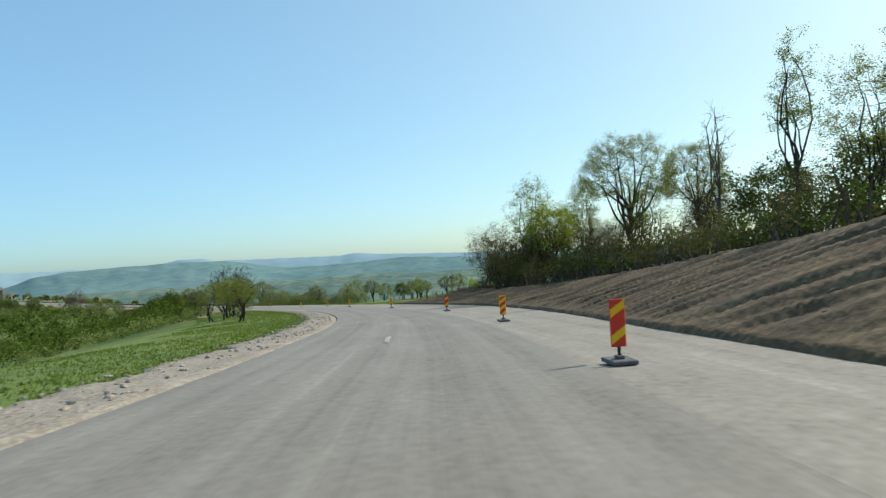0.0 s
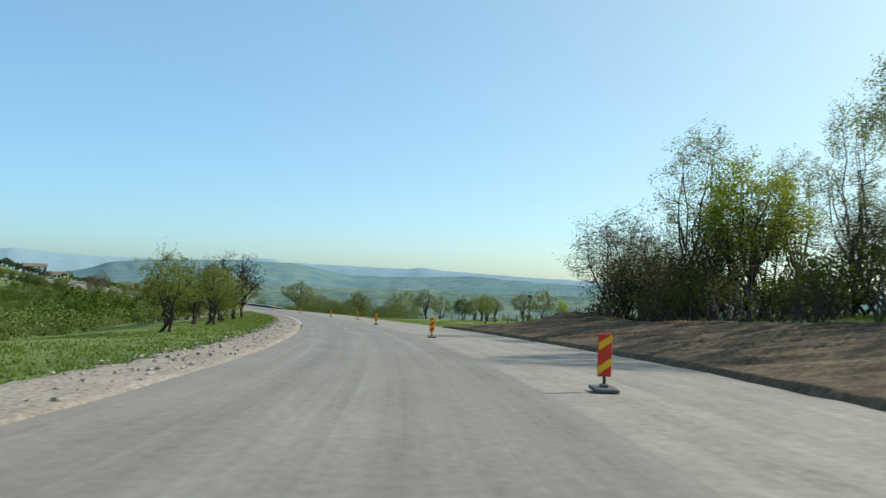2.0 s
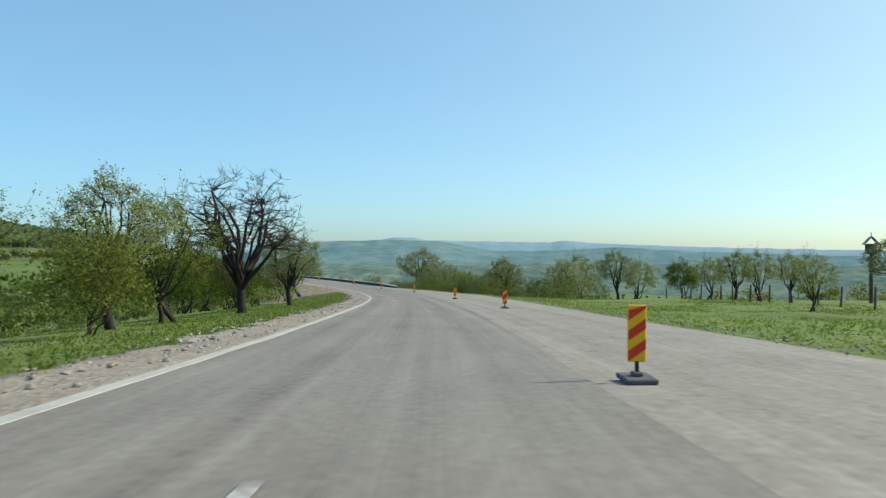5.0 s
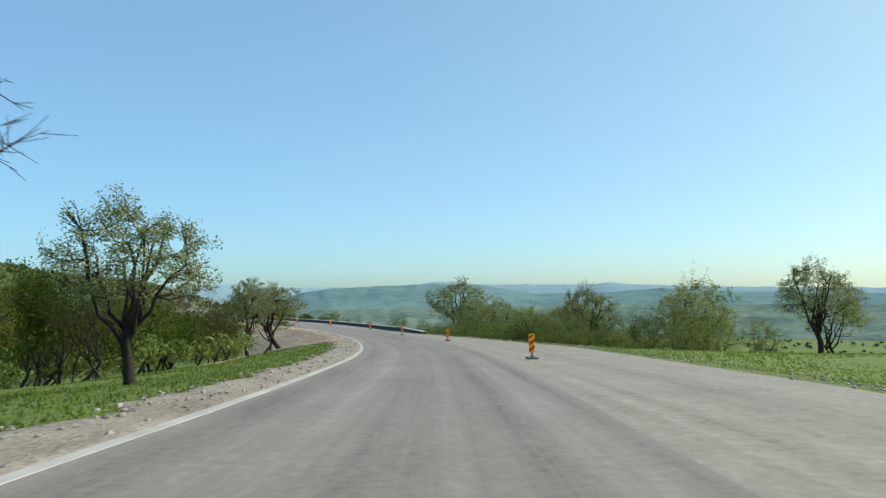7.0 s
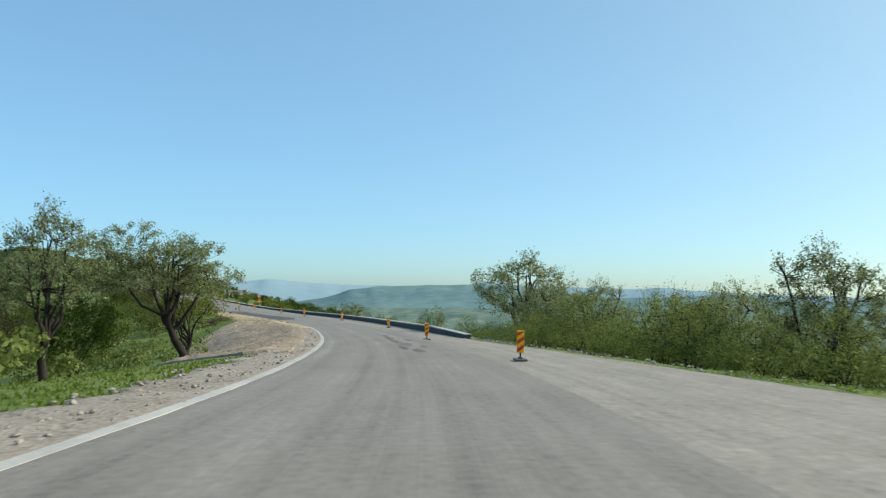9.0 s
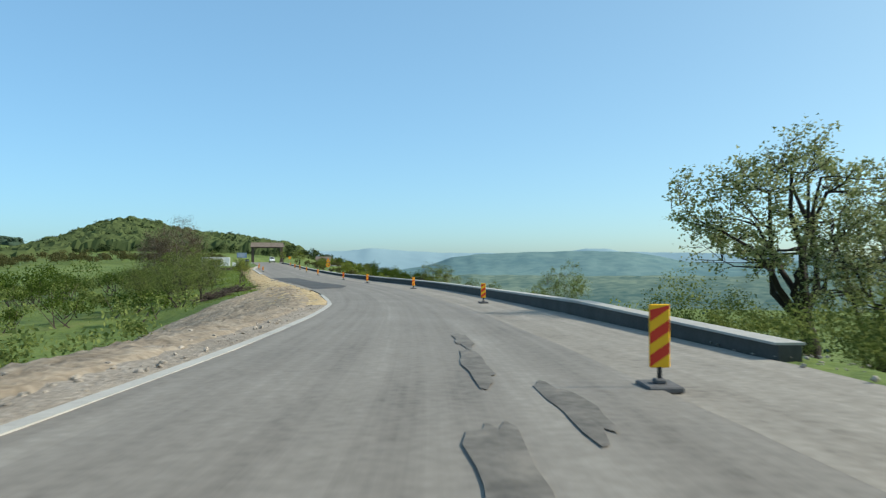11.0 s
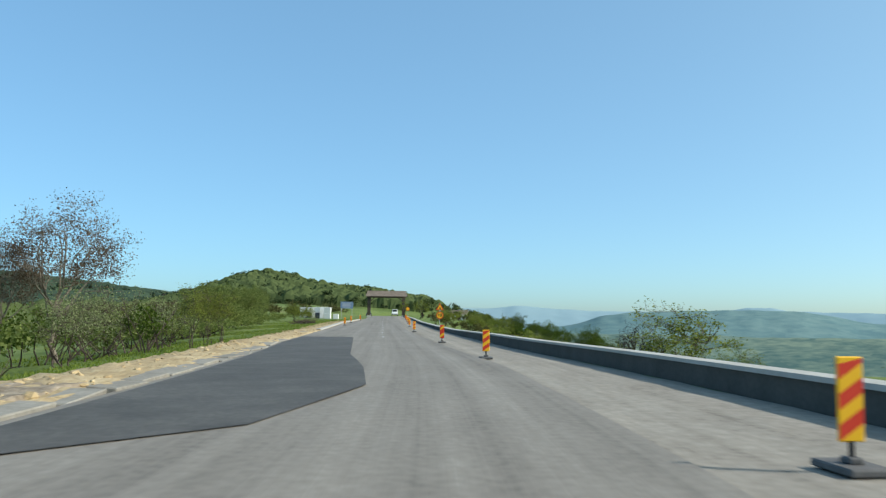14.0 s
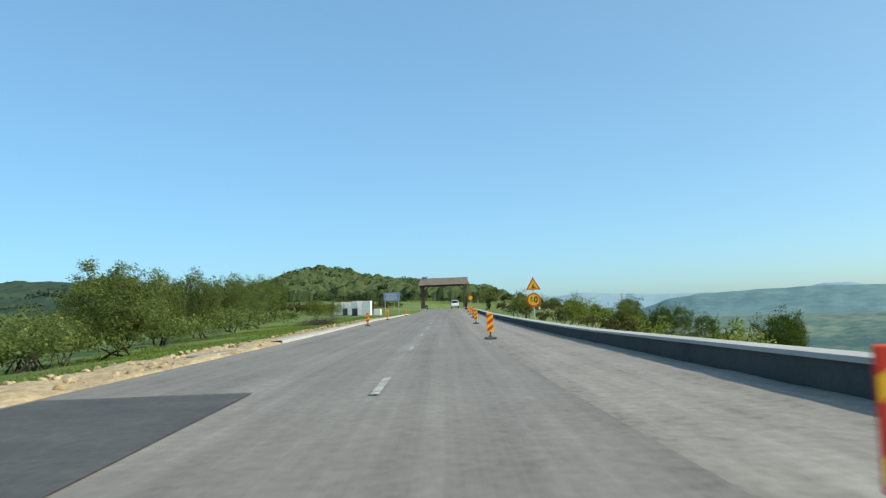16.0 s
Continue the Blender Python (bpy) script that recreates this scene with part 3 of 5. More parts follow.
def grow(seed, height, radius, fork=0.25, crown=0.5, limbs=7, forks=34, twigs=230, leaves=9, leaf=0.11, spread=0.28, trunk=0.17, lean=(0, 0), stems=1, bark=None, green=None, flat=1.0, sag=0.06, hollow=0.55, thin=0.01, side=0, low=-0.75, lobe=0.36, crook=1.0):
    """A tree that grows limbs, branches and twigs into an uneven crown: returns the meshes of its wood and its leaves.
    fork: height of the first limbs, crown: height of the crown's middle, both as shares of the height."""
    rnd, rng = random.Random(seed), np.random.default_rng(seed)
    verts, faces = [], []
    mid = Vector((lean[0], lean[1], height * crown))
    rz = height * (1 - crown) * flat

    def spot(lo, hi):
        while True:
            v = Vector((rnd.gauss(0, 1), rnd.gauss(0, 1), rnd.gauss(0, 1))).normalized()
            if v.z < low:
                continue
            k = rnd.uniform(lo, hi) * (0.82 + lobe * noise.noise(v * 1.7 + Vector((seed * 3.1, 0, 0))))
            under = 0.8 if v.z < 0 else 1.0
            return mid + Vector((v.x * radius * k, v.y * radius * k, v.z * rz * k * under))

    nodes = []
    for st in range(stems):
        foot = Vector((0, 0, -0.15)) if stems == 1 else Vector((rnd.uniform(-1, 1), rnd.uniform(-1, 1), 0)) * radius * 0.25 + Vector((0, 0, -0.15))
        top = Vector((lean[0] * 0.6, lean[1] * 0.6, height * fork)) + Vector((rnd.uniform(-1, 1), rnd.uniform(-1, 1), 0)) * radius * (0.05 if stems == 1 else 0.25)
        r0 = trunk if stems == 1 else trunk * rnd.uniform(0.5, 0.8)
        pts = bent(foot, top, rnd, 0, 5, crook)
        rad = [r0 * (1.35 if i == 0 else 1 - 0.28 * i / 5) for i in range(6)]
        tube(verts, faces, pts, rad, 8)
        nodes.append((top, r0 * 0.72, 0))
        nodes.append((pts[4], r0 * 0.78, 0))
        if fork > 0.4:
            nodes += [(pts[3], r0 * 0.7, 0), (pts[2], r0 * 0.62, 0)]
    mains = []
    for i in range(limbs):
        q = spot(0.45, 0.8)
        a, r, _ = rnd.choice(nodes)
        pts = bent(a, q, rnd, sag, 5, crook)
        rr = r * rnd.uniform(0.5, 0.75)
        rad = [rr * (1 - 0.68 * k / 5) for k in range(6)]
        tube(verts, faces, pts, rad, 6)
        mains += list(zip(pts[1:], rad[1:]))
    subs = list(mains)
    stem_v, stem_f, verts, faces = verts, faces, [], []
    for i in range(forks):
        q = spot(0.55, 0.98)
        a, r = min(mains, key=lambda m: (m[0] - q).length + max(0, m[0].z - q.z) * 1.5 + rnd.random() * radius * 0.2)
        pts = bent(a, q, rnd, sag, 4, crook)
        rr = max(r * 0.6, 0.012)
        rad = [rr * (1 - 0.7 * k / 4) for k in range(5)]
        tube(verts, faces, pts, rad, 4)
        subs += list(zip(pts[1:], rad[1:]))
    sv = np.array([tuple(p) for p, r in subs])
    tips = []
    for i in range(twigs):
        q = spot(hollow, 1.05)
        dist = np.linalg.norm(sv - np.array(tuple(q)), axis=1) + np.maximum(0, sv[:, 2] - q.z)
        j = int(np.argmin(dist))
        a, r = subs[j]
        pts = bent(a, q, rnd, 0.0, 2)
        rr = max(min(r * 0.6, 0.022), thin)
        if leaves:
            tube(verts, faces, [pts[0], pts[2]], [rr, rr * 0.35], 3)
        else:
            tube(verts, faces, pts, [rr, rr * 0.7, rr * 0.35], 3)
        tips += [tuple(pts[1].lerp(pts[2], 0.5)), tuple(pts[2])]
        for k in range(side):
            a2 = pts[1].lerp(pts[2], rnd.uniform(-0.6, 0.8)) if k else pts[1]
            way = (pts[2] - pts[0]).normalized() + Vector((rnd.uniform(-1, 1), rnd.uniform(-1, 1), rnd.uniform(-0.7, 0.9))) * 0.8
            e2 = a2 + way.normalized() * (pts[2] - pts[0]).length * rnd.uniform(0.3, 0.6)
            tube(verts, faces, [a2, e2], [rr * 0.7, rr * 0.4], 3)
            tips.append(tuple(e2))
    wood = mesh_of("trunk", stem_v, stem_f, bark or M_BARK, True), mesh_of("branching", verts, faces, bark or M_BARK, True)
    if not leaves:
        return wood, None
    v, f = leaf_quads(tips, spread, leaf, leaves, rng)
    v[:, 2] = np.maximum(v[:, 2], 0.08)
    return wood, mesh_of("crown", v.tolist(), f.tolist(), green or L_SPRING)


KINDS = {
    "spreading": dict(seed=3, height=14.6, radius=5.7, fork=0.42, crown=0.61, limbs=18, forks=110, twigs=620, leaves=13, leaf=0.068, spread=0.26, trunk=0.3, hollow=0.86, side=1, thin=0.013, green=L_SPRING, sag=0.05, low=-0.45, bark=M_DARKBARK, crook=0.5, lobe=0.22),
    "bright": dict(seed=5, height=9.5, radius=3.2, fork=0.22, crown=0.56, limbs=9, forks=46, twigs=300, leaves=26, leaf=0.075, trunk=0.17, green=L_BRIGHT, bark=M_DARKBARK),
    "tall": dict(seed=8, height=13, radius=2.7, fork=0.25, crown=0.58, limbs=9, forks=50, twigs=240, leaves=13, leaf=0.07, trunk=0.16, green=L_SPRING, bark=M_DARKBARK),
    "whip": dict(seed=11, height=14, radius=1.6, fork=0.35, crown=0.68, limbs=8, forks=26, twigs=130, leaves=17, leaf=0.07, spread=0.22, trunk=0.14, green=L_SPRING, sag=-0.05),
    "bare_whip": dict(seed=13, height=12, radius=1.5, fork=0.4, crown=0.7, limbs=8, forks=30, twigs=160, leaves=0, trunk=0.13, bark=M_TWIG, sag=-0.05),
    "tangled": dict(seed=17, height=8.2, radius=3.3, fork=0.12, crown=0.5, limbs=12, forks=70, twigs=320, leaves=7, leaf=0.06, trunk=0.15, stems=3, green=L_DULL, bark=M_DARKBARK, hollow=0.3, side=1),
    "bare_wide": dict(seed=19, height=9.6, radius=4.9, fork=0.2, crown=0.53, limbs=17, forks=210, twigs=1000, leaves=0, trunk=0.3, bark=M_DARKBARK, sag=-0.07, hollow=0.35, thin=0.015, side=3, low=-0.45),
    "orchard": dict(seed=23, height=6.4, radius=2.9, fork=0.24, crown=0.6, limbs=9, forks=50, twigs=330, leaves=9, leaf=0.056, side=2, spread=0.13, trunk=0.2, green=L_BLOSSOM, hollow=0.66, lobe=0.3, bark=M_DARKBARK),
    "orchard_low": dict(seed=29, height=6.0, radius=2.7, fork=0.18, crown=0.55, limbs=9, forks=50, twigs=240, leaves=8, leaf=0.055, side=2, spread=0.15, trunk=0.18, stems=2, green=L_SPRING, hollow=0.6, lobe=0.55, bark=M_DARKBARK),
    "leaning": dict(seed=31, height=6.6, radius=3.7, fork=0.32, crown=0.66, limbs=10, forks=60, twigs=420, leaves=20, leaf=0.054, side=2, spread=0.13, trunk=0.21, lean=(-1.6, 0.0), green=L_BLOSSOM, sag=0.14, hollow=0.72, lobe=0.7, bark=M_DARKBARK),
    "green": dict(seed=37, height=6.2, radius=2.7, fork=0.16, crown=0.54, limbs=8, forks=40, twigs=210, leaves=22, leaf=0.085, trunk=0.13, stems=2, green=L_GREEN),
    "shrub": dict(seed=41, height=3.2, radius=2.0, fork=0.12, crown=0.48, limbs=9, forks=36, twigs=180, leaves=14, leaf=0.066, trunk=0.06, stems=4, green=L_SPRING, hollow=0.35),
    "budding": dict(seed=43, height=8.6, radius=3.8, fork=0.3, crown=0.62, limbs=10, forks=70, twigs=520, leaves=6, leaf=0.065, trunk=0.14, stems=1, green=L_BUD, bark=M_PALEBARK, sag=0.02, side=1),
    "twiggy": dict(seed=47, height=4.0, radius=2.2, fork=0.1, crown=0.5, limbs=9, forks=40, twigs=200, leaves=6, leaf=0.045, trunk=0.06, stems=4, green=L_BLOSSOM, bark=M_TWIG, hollow=0.3),
    "shoots": dict(seed=53, height=3.4, radius=1.0, fork=0.3, crown=0.6, limbs=9, forks=36, twigs=190, leaves=5, leaf=0.036, spread=0.1, trunk=0.03, stems=5, green=L_SPRING, bark=M_TWIG, hollow=0.4, thin=0.006, lobe=0.6, side=2),
    "hedge_bush": dict(seed=61, height=4.0, radius=2.1, fork=0.08, crown=0.48, limbs=12, forks=44, twigs=170, leaves=13, leaf=0.042, side=1, spread=0.19, trunk=0.09, stems=4, green=L_HEDGE, bark=M_DARKBARK, hollow=0.42, low=-0.95, lobe=0.5),
    "round_bush": dict(seed=67, height=6.0, radius=3.1, fork=0.1, crown=0.47, limbs=12, forks=60, twigs=460, leaves=22, leaf=0.07, side=1, spread=0.2, trunk=0.09, stems=4, green=L_HEDGE, hollow=0.55, low=-0.9, lobe=0.45),
    "big_shrub": dict(seed=59, height=5.6, radius=2.8, fork=0.1, crown=0.47, limbs=12, forks=50, twigs=210, leaves=11, leaf=0.058, side=1, spread=0.17, trunk=0.08, stems=5, green=L_HEDGE, hollow=0.4, low=-0.9),
}
KINDS["meadow_tree"] = dict(KINDS["green"], seed=71, green=L_HEDGE)
GROWN = {}


def plant(kind, x, y, height, turn=0.0, label="", category="tree", sink=0.0, wide=1.0, name="tree", group=""):
    """Plants a tree of that kind and height on the ground."""
    k = height / KINDS[kind]["height"]
    m = Matrix.LocRotScale((x, y, land1(x, y) - sink), Euler((0, 0, radians(turn))), (k * wide, k * wide, k))
    if kind not in GROWN:
        wood, crown = grow(**KINDS[kind])
        ob = empty(name, m)
        part("trunk", wood[0], None, ob)
        tagged(part("branching", wood[1], None, ob), kind="stuff")
        if crown:
            tagged(part("crown", crown, None, ob), kind="stuff")
        GROWN[kind] = ob
    else:
        ob = copy_thing(GROWN[kind], Matrix())
        ob.matrix_basis = m
        ob.name = name
    return tagged(ob, label, category, group)


TREES = [
    # kind, x, y, height, turn, width, label
    ("spreading", 63.9, 39.9, 14.0, 0, 1.0, "large round tree with fine branches, leaves only at the tips"),
    ("bright", 68.1, 52.6, 10.1, 40, 1.15, "bright yellow-green young-leaved tree among dark trees"),
    ("tall", 71.6, 58.6, 14.7, 10, 1.05, "tall pale budding tree at the wood's edge"),
    ("tall", 65.2, 46.0, 11.9, 130, 0.8, "tall dark thin-leaved tree on the bank"),
    ("tall", 75.2, 53.6, 12.5, 200, 0.9, "tall dark thin-leaved tree on the bank"),
    ("tangled", 75.0, 67.9, 10.4, 0, 1.1, "dark twiggy tree hung with creepers at the wood's end"),
    ("tangled", 70.5, 62.4, 8.2, 140, 1.0, "dark twiggy tree hung with creepers at the wood's end"),
    ("spreading", 61.5, 32.0, 11.2, 120, 0.8, "round tree with thin spring leaves, on the bank"),
    ("bare_whip", 56.8, 27.6, 13.2, 0, 1.0, "slender bare tree rising over the wood"),
    ("whip", 56.6, 21.7, 15.8, 60, 1.1, "very tall slender tree with leaves at its tips"),
    ("whip", 48.6, 12.2, 13.0, 200, 1.2, "very tall slender tree with leaves at its tips"),
    ("green", 60.8, 25.3, 8.2, 20, 1.2, "dense green tree on the bank"),
    ("tangled", 55.4, 19.9, 7.1, 70, 1.2, "dark twiggy tree on the bank"),
    ("green", 52.2, 14.5, 7.6, 250, 1.2, "dense green tree on the bank"),
    ("tangled", 46.8, 9.1, 7.4, 200, 1.2, "dark twiggy tree on the bank"),
    ("green", 41.9, 1.9, 8.8, 110, 1.2, "dense green tree on the bank"),
    ("spreading", 44.1, 6.8, 13.0, 60, 0.9, "tall spreading tree on the bank"),
    ("tall", 48.1, 14.5, 12.1, 100, 1.2, "tall dark thin-leaved tree on the bank"),
    ("tall", 62.6, 37.5, 8.8, 320, 1.3, "dark thin-leaved tree in the wood"),
    ("tangled", 59.0, 29.8, 7.4, 20, 1.2, "dark twiggy tree on the bank"),
    ("tangled", 66.6, 51.4, 8.0, 250, 1.2, "dark twiggy tree in the wood"),
    ("tangled", 62.6, 42.4, 6.0, 190, 1.2, "dark twiggy tree in the wood"),
    ("tangled", 79.0, 70.5, 7.0, 80, 1.1, "dark twiggy tree in the wood"),
    ("tall", 82.5, 62.0, 11.5, 75, 1.1, "dark thin-leaved tree deep in the wood"),
    ("tall", 76.0, 47.0, 11.0, 15, 1.2, "dark thin-leaved tree deep in the wood"),
    ("tall", 71.0, 36.0, 11.0, 275, 1.2, "dark thin-leaved tree deep in the wood"),
    ("tangled", 71.5, 58.5, 8.4, 310, 1.2, "dark twiggy tree at the wood's edge"),
    ("tangled", 66.5, 53.5, 7.4, 45, 1.1, "dark twiggy tree at the wood's edge"),
    ("tangled", 73.0, 63.0, 7.0, 170, 1.1, "dark twiggy tree at the wood's edge"),
    ("tangled", 62.5, 44.5, 6.4, 220, 1.1, "dark twiggy tree at the wood's edge"),
    ("tangled", 57.5, 36.5, 6.0, 330, 1.2, "dark twiggy tree at the wood's edge"),
    ("tangled", 81.5, 67.0, 8.2, 15, 1.2, "dark twiggy tree at the wood's end"),
    ("round_bush", 98.7, 333.2, 6.1, 20, 1.2, "large round blossoming bush below the straight road"),
    ("meadow_tree", 94.2, 345.0, 6.3, 140, 1.0, "green bushy tree along the meadow"),
    ("meadow_tree", 94.0, 353.0, 6.5, 260, 1.0, "green bushy tree along the meadow"),
    ("meadow_tree", 94.4, 362.5, 6.9, 80, 1.0, "green bushy tree along the meadow"),
    ("meadow_tree", 94.6, 372.0, 6.6, 180, 1.0, "green bushy tree along the meadow"),
    ("meadow_tree", 93.4, 384.0, 7.0, 20, 1.1, "green bushy tree along the meadow"),
    ("meadow_tree", 92.4, 397.0, 7.2, 100, 1.1, "green bushy tree along the meadow"),
    ("meadow_tree", 91.0, 411.0, 7.4, 300, 1.1, "green bushy tree along the meadow"),
    ("orchard_low", 96.3, 347.8, 5.0, 30, 1.1, "thin-leaved tree along the meadow"),
    ("meadow_tree", 96.2, 358.1, 5.4, 120, 0.85, "green bushy tree along the meadow"),
    ("meadow_tree", 96.1, 368.4, 5.6, 220, 0.85, "green bushy tree along the meadow"),
    ("big_shrub", 96.7, 376.6, 5.2, 300, 0.85, "green bushy tree along the meadow"),
    ("shrub", 100.4, 394.5, 3.4, 300, 1.0, "green bush beside the stacked blocks"),
    ("shrub", 102.6, 397.0, 3.0, 80, 1.0, "green bush beside the stacked blocks"),
    ("twiggy", 106.6, 368.0, 1.5, 10, 1.2, "low brown bush at the verge's edge"),
    ("shrub", 132.1, 369.8, 3.8, 0, 1.1, "light green round bush on the spur"),
    ("orchard_low", 135.2, 359.2, 4.4, 60, 0.9, "pale thin-leaved tree on the spur"),
    ("green", 141.1, 383.5, 4.9, 10, 0.9, "dark green tree on the spur"),
    ("green", 142.8, 376.0, 4.2, 100, 0.9, "dark green tree on the spur"),
    ("green", 146.3, 380.4, 5.1, 200, 0.9, "dark green tree on the spur"),
    ("green", 147.4, 374.0, 4.4, 290, 0.9, "dark green tree on the spur"),
    ("twiggy", 136.4, 343.6, 3.2, 0, 1.1, "pale blossoming bush on the spur"),
    ("green", 144.2, 347.5, 5.4, 40, 1.0, "dark round tree on the spur"),
    ("green", 146.6, 351.6, 4.8, 140, 0.9, "dark round tree on the spur"),
    ("green", 140.4, 323.7, 4.4, 240, 0.6, "dark slim tree below the parapet"),
    ("shrub", 139.0, 316.6, 4.1, 30, 0.8, "green bush below the parapet"),
    ("shrub", 128.5, 385.3, 3.6, 130, 1.1, "green bush beside the road sign"),
    ("orchard_low", 122.9, 457.0, 5.0, 20, 0.7, "thin-leaved tree beside the gate"),
    ("big_shrub", 126.6, 231.4, 4.1, 200, 0.95, "light green bush behind the parapet"),
    ("big_shrub", 130.9, 246.2, 3.5, 20, 0.8, "light green bush below the parapet"),
    ("bare_wide", 131.6, 288.5, 4.2, 60, 0.95, "low bare crooked bush behind the parapet"),
    ("shoots", 132.0, 282.9, 5.6, 60, 1.5, "twiggy budding bush behind the parapet"),
    ("big_shrub", 98.6, 327.5, 3.6, 200, 0.95, "large dark green bush beside the straight road"),
    ("shoots", 107.3, 287.1, 3.6, 30, 1.0, "tall thin shoots with pale buds at the verge"),
    ("shoots", 107.5, 289.8, 3.4, 130, 1.0, "tall thin shoots with pale buds at the verge"),
    ("shoots", 107.7, 292.2, 3.3, 230, 1.0, "tall thin shoots with pale buds at the verge"),
    ("shrub", 99.1, 314.1, 3.2, 40, 1.1, "green bush below the straight road"),
    ("shrub", 97.1, 309.0, 3.4, 140, 1.1, "green bush below the straight road"),
    ("big_shrub", 127.9, 268.0, 2.3, 0, 0.9, "light green bush behind the parapet"),
    ("twiggy", 126.8, 257.7, 2.3, 40, 1.0, "pale twiggy bush behind the parapet"),
    ("big_shrub", 126.2, 250.4, 1.9, 80, 1.0, "light green bush behind the parapet"),
    ("big_shrub", 126.0, 243.9, 1.8, 150, 1.1, "light green bush behind the parapet"),
    ("big_shrub", 127.5, 239.0, 2.2, 250, 1.1, "light green bush behind the parapet"),
    ("orchard_low", 126.6, 437.0, 5.2, 40, 1.2, "small dark round tree beside the gate"),
    ("tangled", 68.4, 33.9, 7.4, 300, 1.2, "dark twiggy tree in the wood"),
    ("tangled", 69.8, 46.9, 7.0, 30, 1.1, "dark twiggy tree in the wood"),
    ("bare_wide", 71.6, 128.8, 9.8, 0, 1.08, "wide bare dark tree with crooked limbs beside the road"),
    ("orchard_low", 65.4, 118.5, 7.0, 250, 0.95, "thin-leaved tree beside the bare tree"),
    ("shrub", 61.2, 108.6, 4.2, 300, 0.9, "low light green bush beside the shoulder"),
    ("orchard_low", 56.4, 104.4, 6.4, 110, 1.0, "thin-leaved tree on the meadow's edge"),
    ("orchard_low", 43.7, 77.0, 5.5, 30, 0.95, "thin-leaved orchard tree on the meadow"),
    ("orchard_low", 52.6, 101.0, 6.3, 200, 0.9, "thin-leaved tree on the meadow's edge"),
    ("orchard_low", 54.8, 96.5, 6.2, 60, 1.0, "two-stemmed thin-leaved tree on the meadow"),
    ("orchard", 62.5, 114.4, 7.0, 200, 1.0, "blossoming tree on the meadow's edge"),
    ("orchard", 79.2, 142.2, 6.8, 150, 1.05, "blossoming tree beside the road"),
    ("orchard", 91.2, 180.2, 6.8, 220, 0.8, "pale blossoming tree below the road"),
    ("tangled", 87.2, 170.0, 5.2, 10, 1.0, "dark twiggy tree in the overgrown hollow"),
    ("tangled", 84.5, 178.0, 6.4, 120, 1.0, "dark twiggy tree in the overgrown hollow"),
    ("tangled", 88.6, 187.0, 6.6, 200, 1.0, "dark twiggy tree in the overgrown hollow"),
    ("green", 82.0, 186.0, 7.0, 60, 1.0, "dense green tree in the overgrown hollow"),
    ("tangled", 86.5, 194.5, 7.2, 300, 1.0, "dark twiggy tree in the overgrown hollow"),
    ("green", 91.5, 196.0, 6.2, 30, 1.0, "dense green tree in the overgrown hollow"),
    ("leaning", 97.2, 192.6, 7.1, -14, 1.08, "leaning blossoming tree with a crooked trunk, beside the road"),
    ("orchard_low", 97.0, 197.5, 7.2, 80, 1.0, "blossoming two-stemmed tree below the road"),
    ("orchard", 127.3, 211.2, 10.4, 0, 1.2, "blossoming round-crowned tree over the hedge"),
    ("orchard_low", 131.8, 170.2, 9.8, 0, 1.0, "thin-leaved tree in the hedge row"),
    ("orchard", 121.3, 173.2, 7.8, 90, 0.95, "blossoming tree in the hedge row"),
    ("orchard", 124.5, 164.5, 7.3, 180, 1.0, "thin-leaved tree on the meadow's edge"),
    ("orchard", 119.0, 147.0, 6.4, 45, 1.0, "blossoming tree on the meadow's edge"),
    ("orchard", 133.0, 194.0, 8.6, 300, 1.0, "blossoming tree in the hedge row"),
    ("orchard_low", 130.5, 203.0, 7.8, 10, 1.0, "thin-leaved tree in the hedge row"),
    ("orchard", 130.1, 188.7, 8.4, 200, 1.1, "blossoming tree in the hedge row"),
    ("orchard", 122.6, 193.0, 6.6, 260, 1.0, "blossoming tree in the hedge row"),
    ("orchard", 126.0, 205.8, 7.0, 70, 0.9, "blossoming tree in the hedge row"),
    ("orchard_low", 120.8, 183.0, 5.6, 330, 1.0, "thin-leaved tree in the hedge row"),
    ("orchard", 124.6, 200.2, 6.9, 120, 0.9, "blossoming tree in the hedge row"),
    ("orchard_low", 97.9, 107.2, 3.7, 70, 0.9, "small thin-leaved tree beyond the meadow"),
    ("orchard", 104.1, 106.3, 4.6, 10, 1.0, "small blossoming tree along the fence"),
    ("orchard_low", 92.4, 91.4, 4.8, 200, 0.85, "small thin-leaved tree along the fence"),
    ("bright", 96.8, 92.4, 3.5, 40, 0.8, "small bright green tree along the fence"),
    ("orchard", 108.5, 116.5, 4.0, 90, 0.8, "small blossoming tree along the fence"),
    ("orchard_low", 112.5, 122.5, 4.6, 130, 1.0, "small thin-leaved tree along the fence"),
    ("orchard", 116.0, 128.0, 4.8, 300, 1.0, "small blossoming tree along the fence"),
    ("orchard_low", 121.0, 135.5, 5.0, 20, 1.0, "small thin-leaved tree along the fence"),
    ("green", 124.5, 142.5, 5.4, 250, 1.0, "small green tree along the fence"),
    ("orchard_low", 127.5, 152.5, 6.6, 160, 1.0, "thin-leaved tree at the hedge's end"),
    ("big_shrub", 101.6, 257.5, 5.6, 0, 1.1, "large green shrub below the road's edge"),
    ("big_shrub", 98.2, 262.0, 4.6, 120, 1.1, "large green shrub below the road's edge"),
    ("twiggy", 101.5, 272.0, 4.2, 40, 1.0, "brown twiggy bush below the road's edge"),
    ("twiggy", 103.2, 281.0, 4.0, 160, 1.0, "brown twiggy bush below the road's edge"),
    ("big_shrub", 100.2, 321.5, 3.4, 60, 1.1, "green bush beside the straight road"),
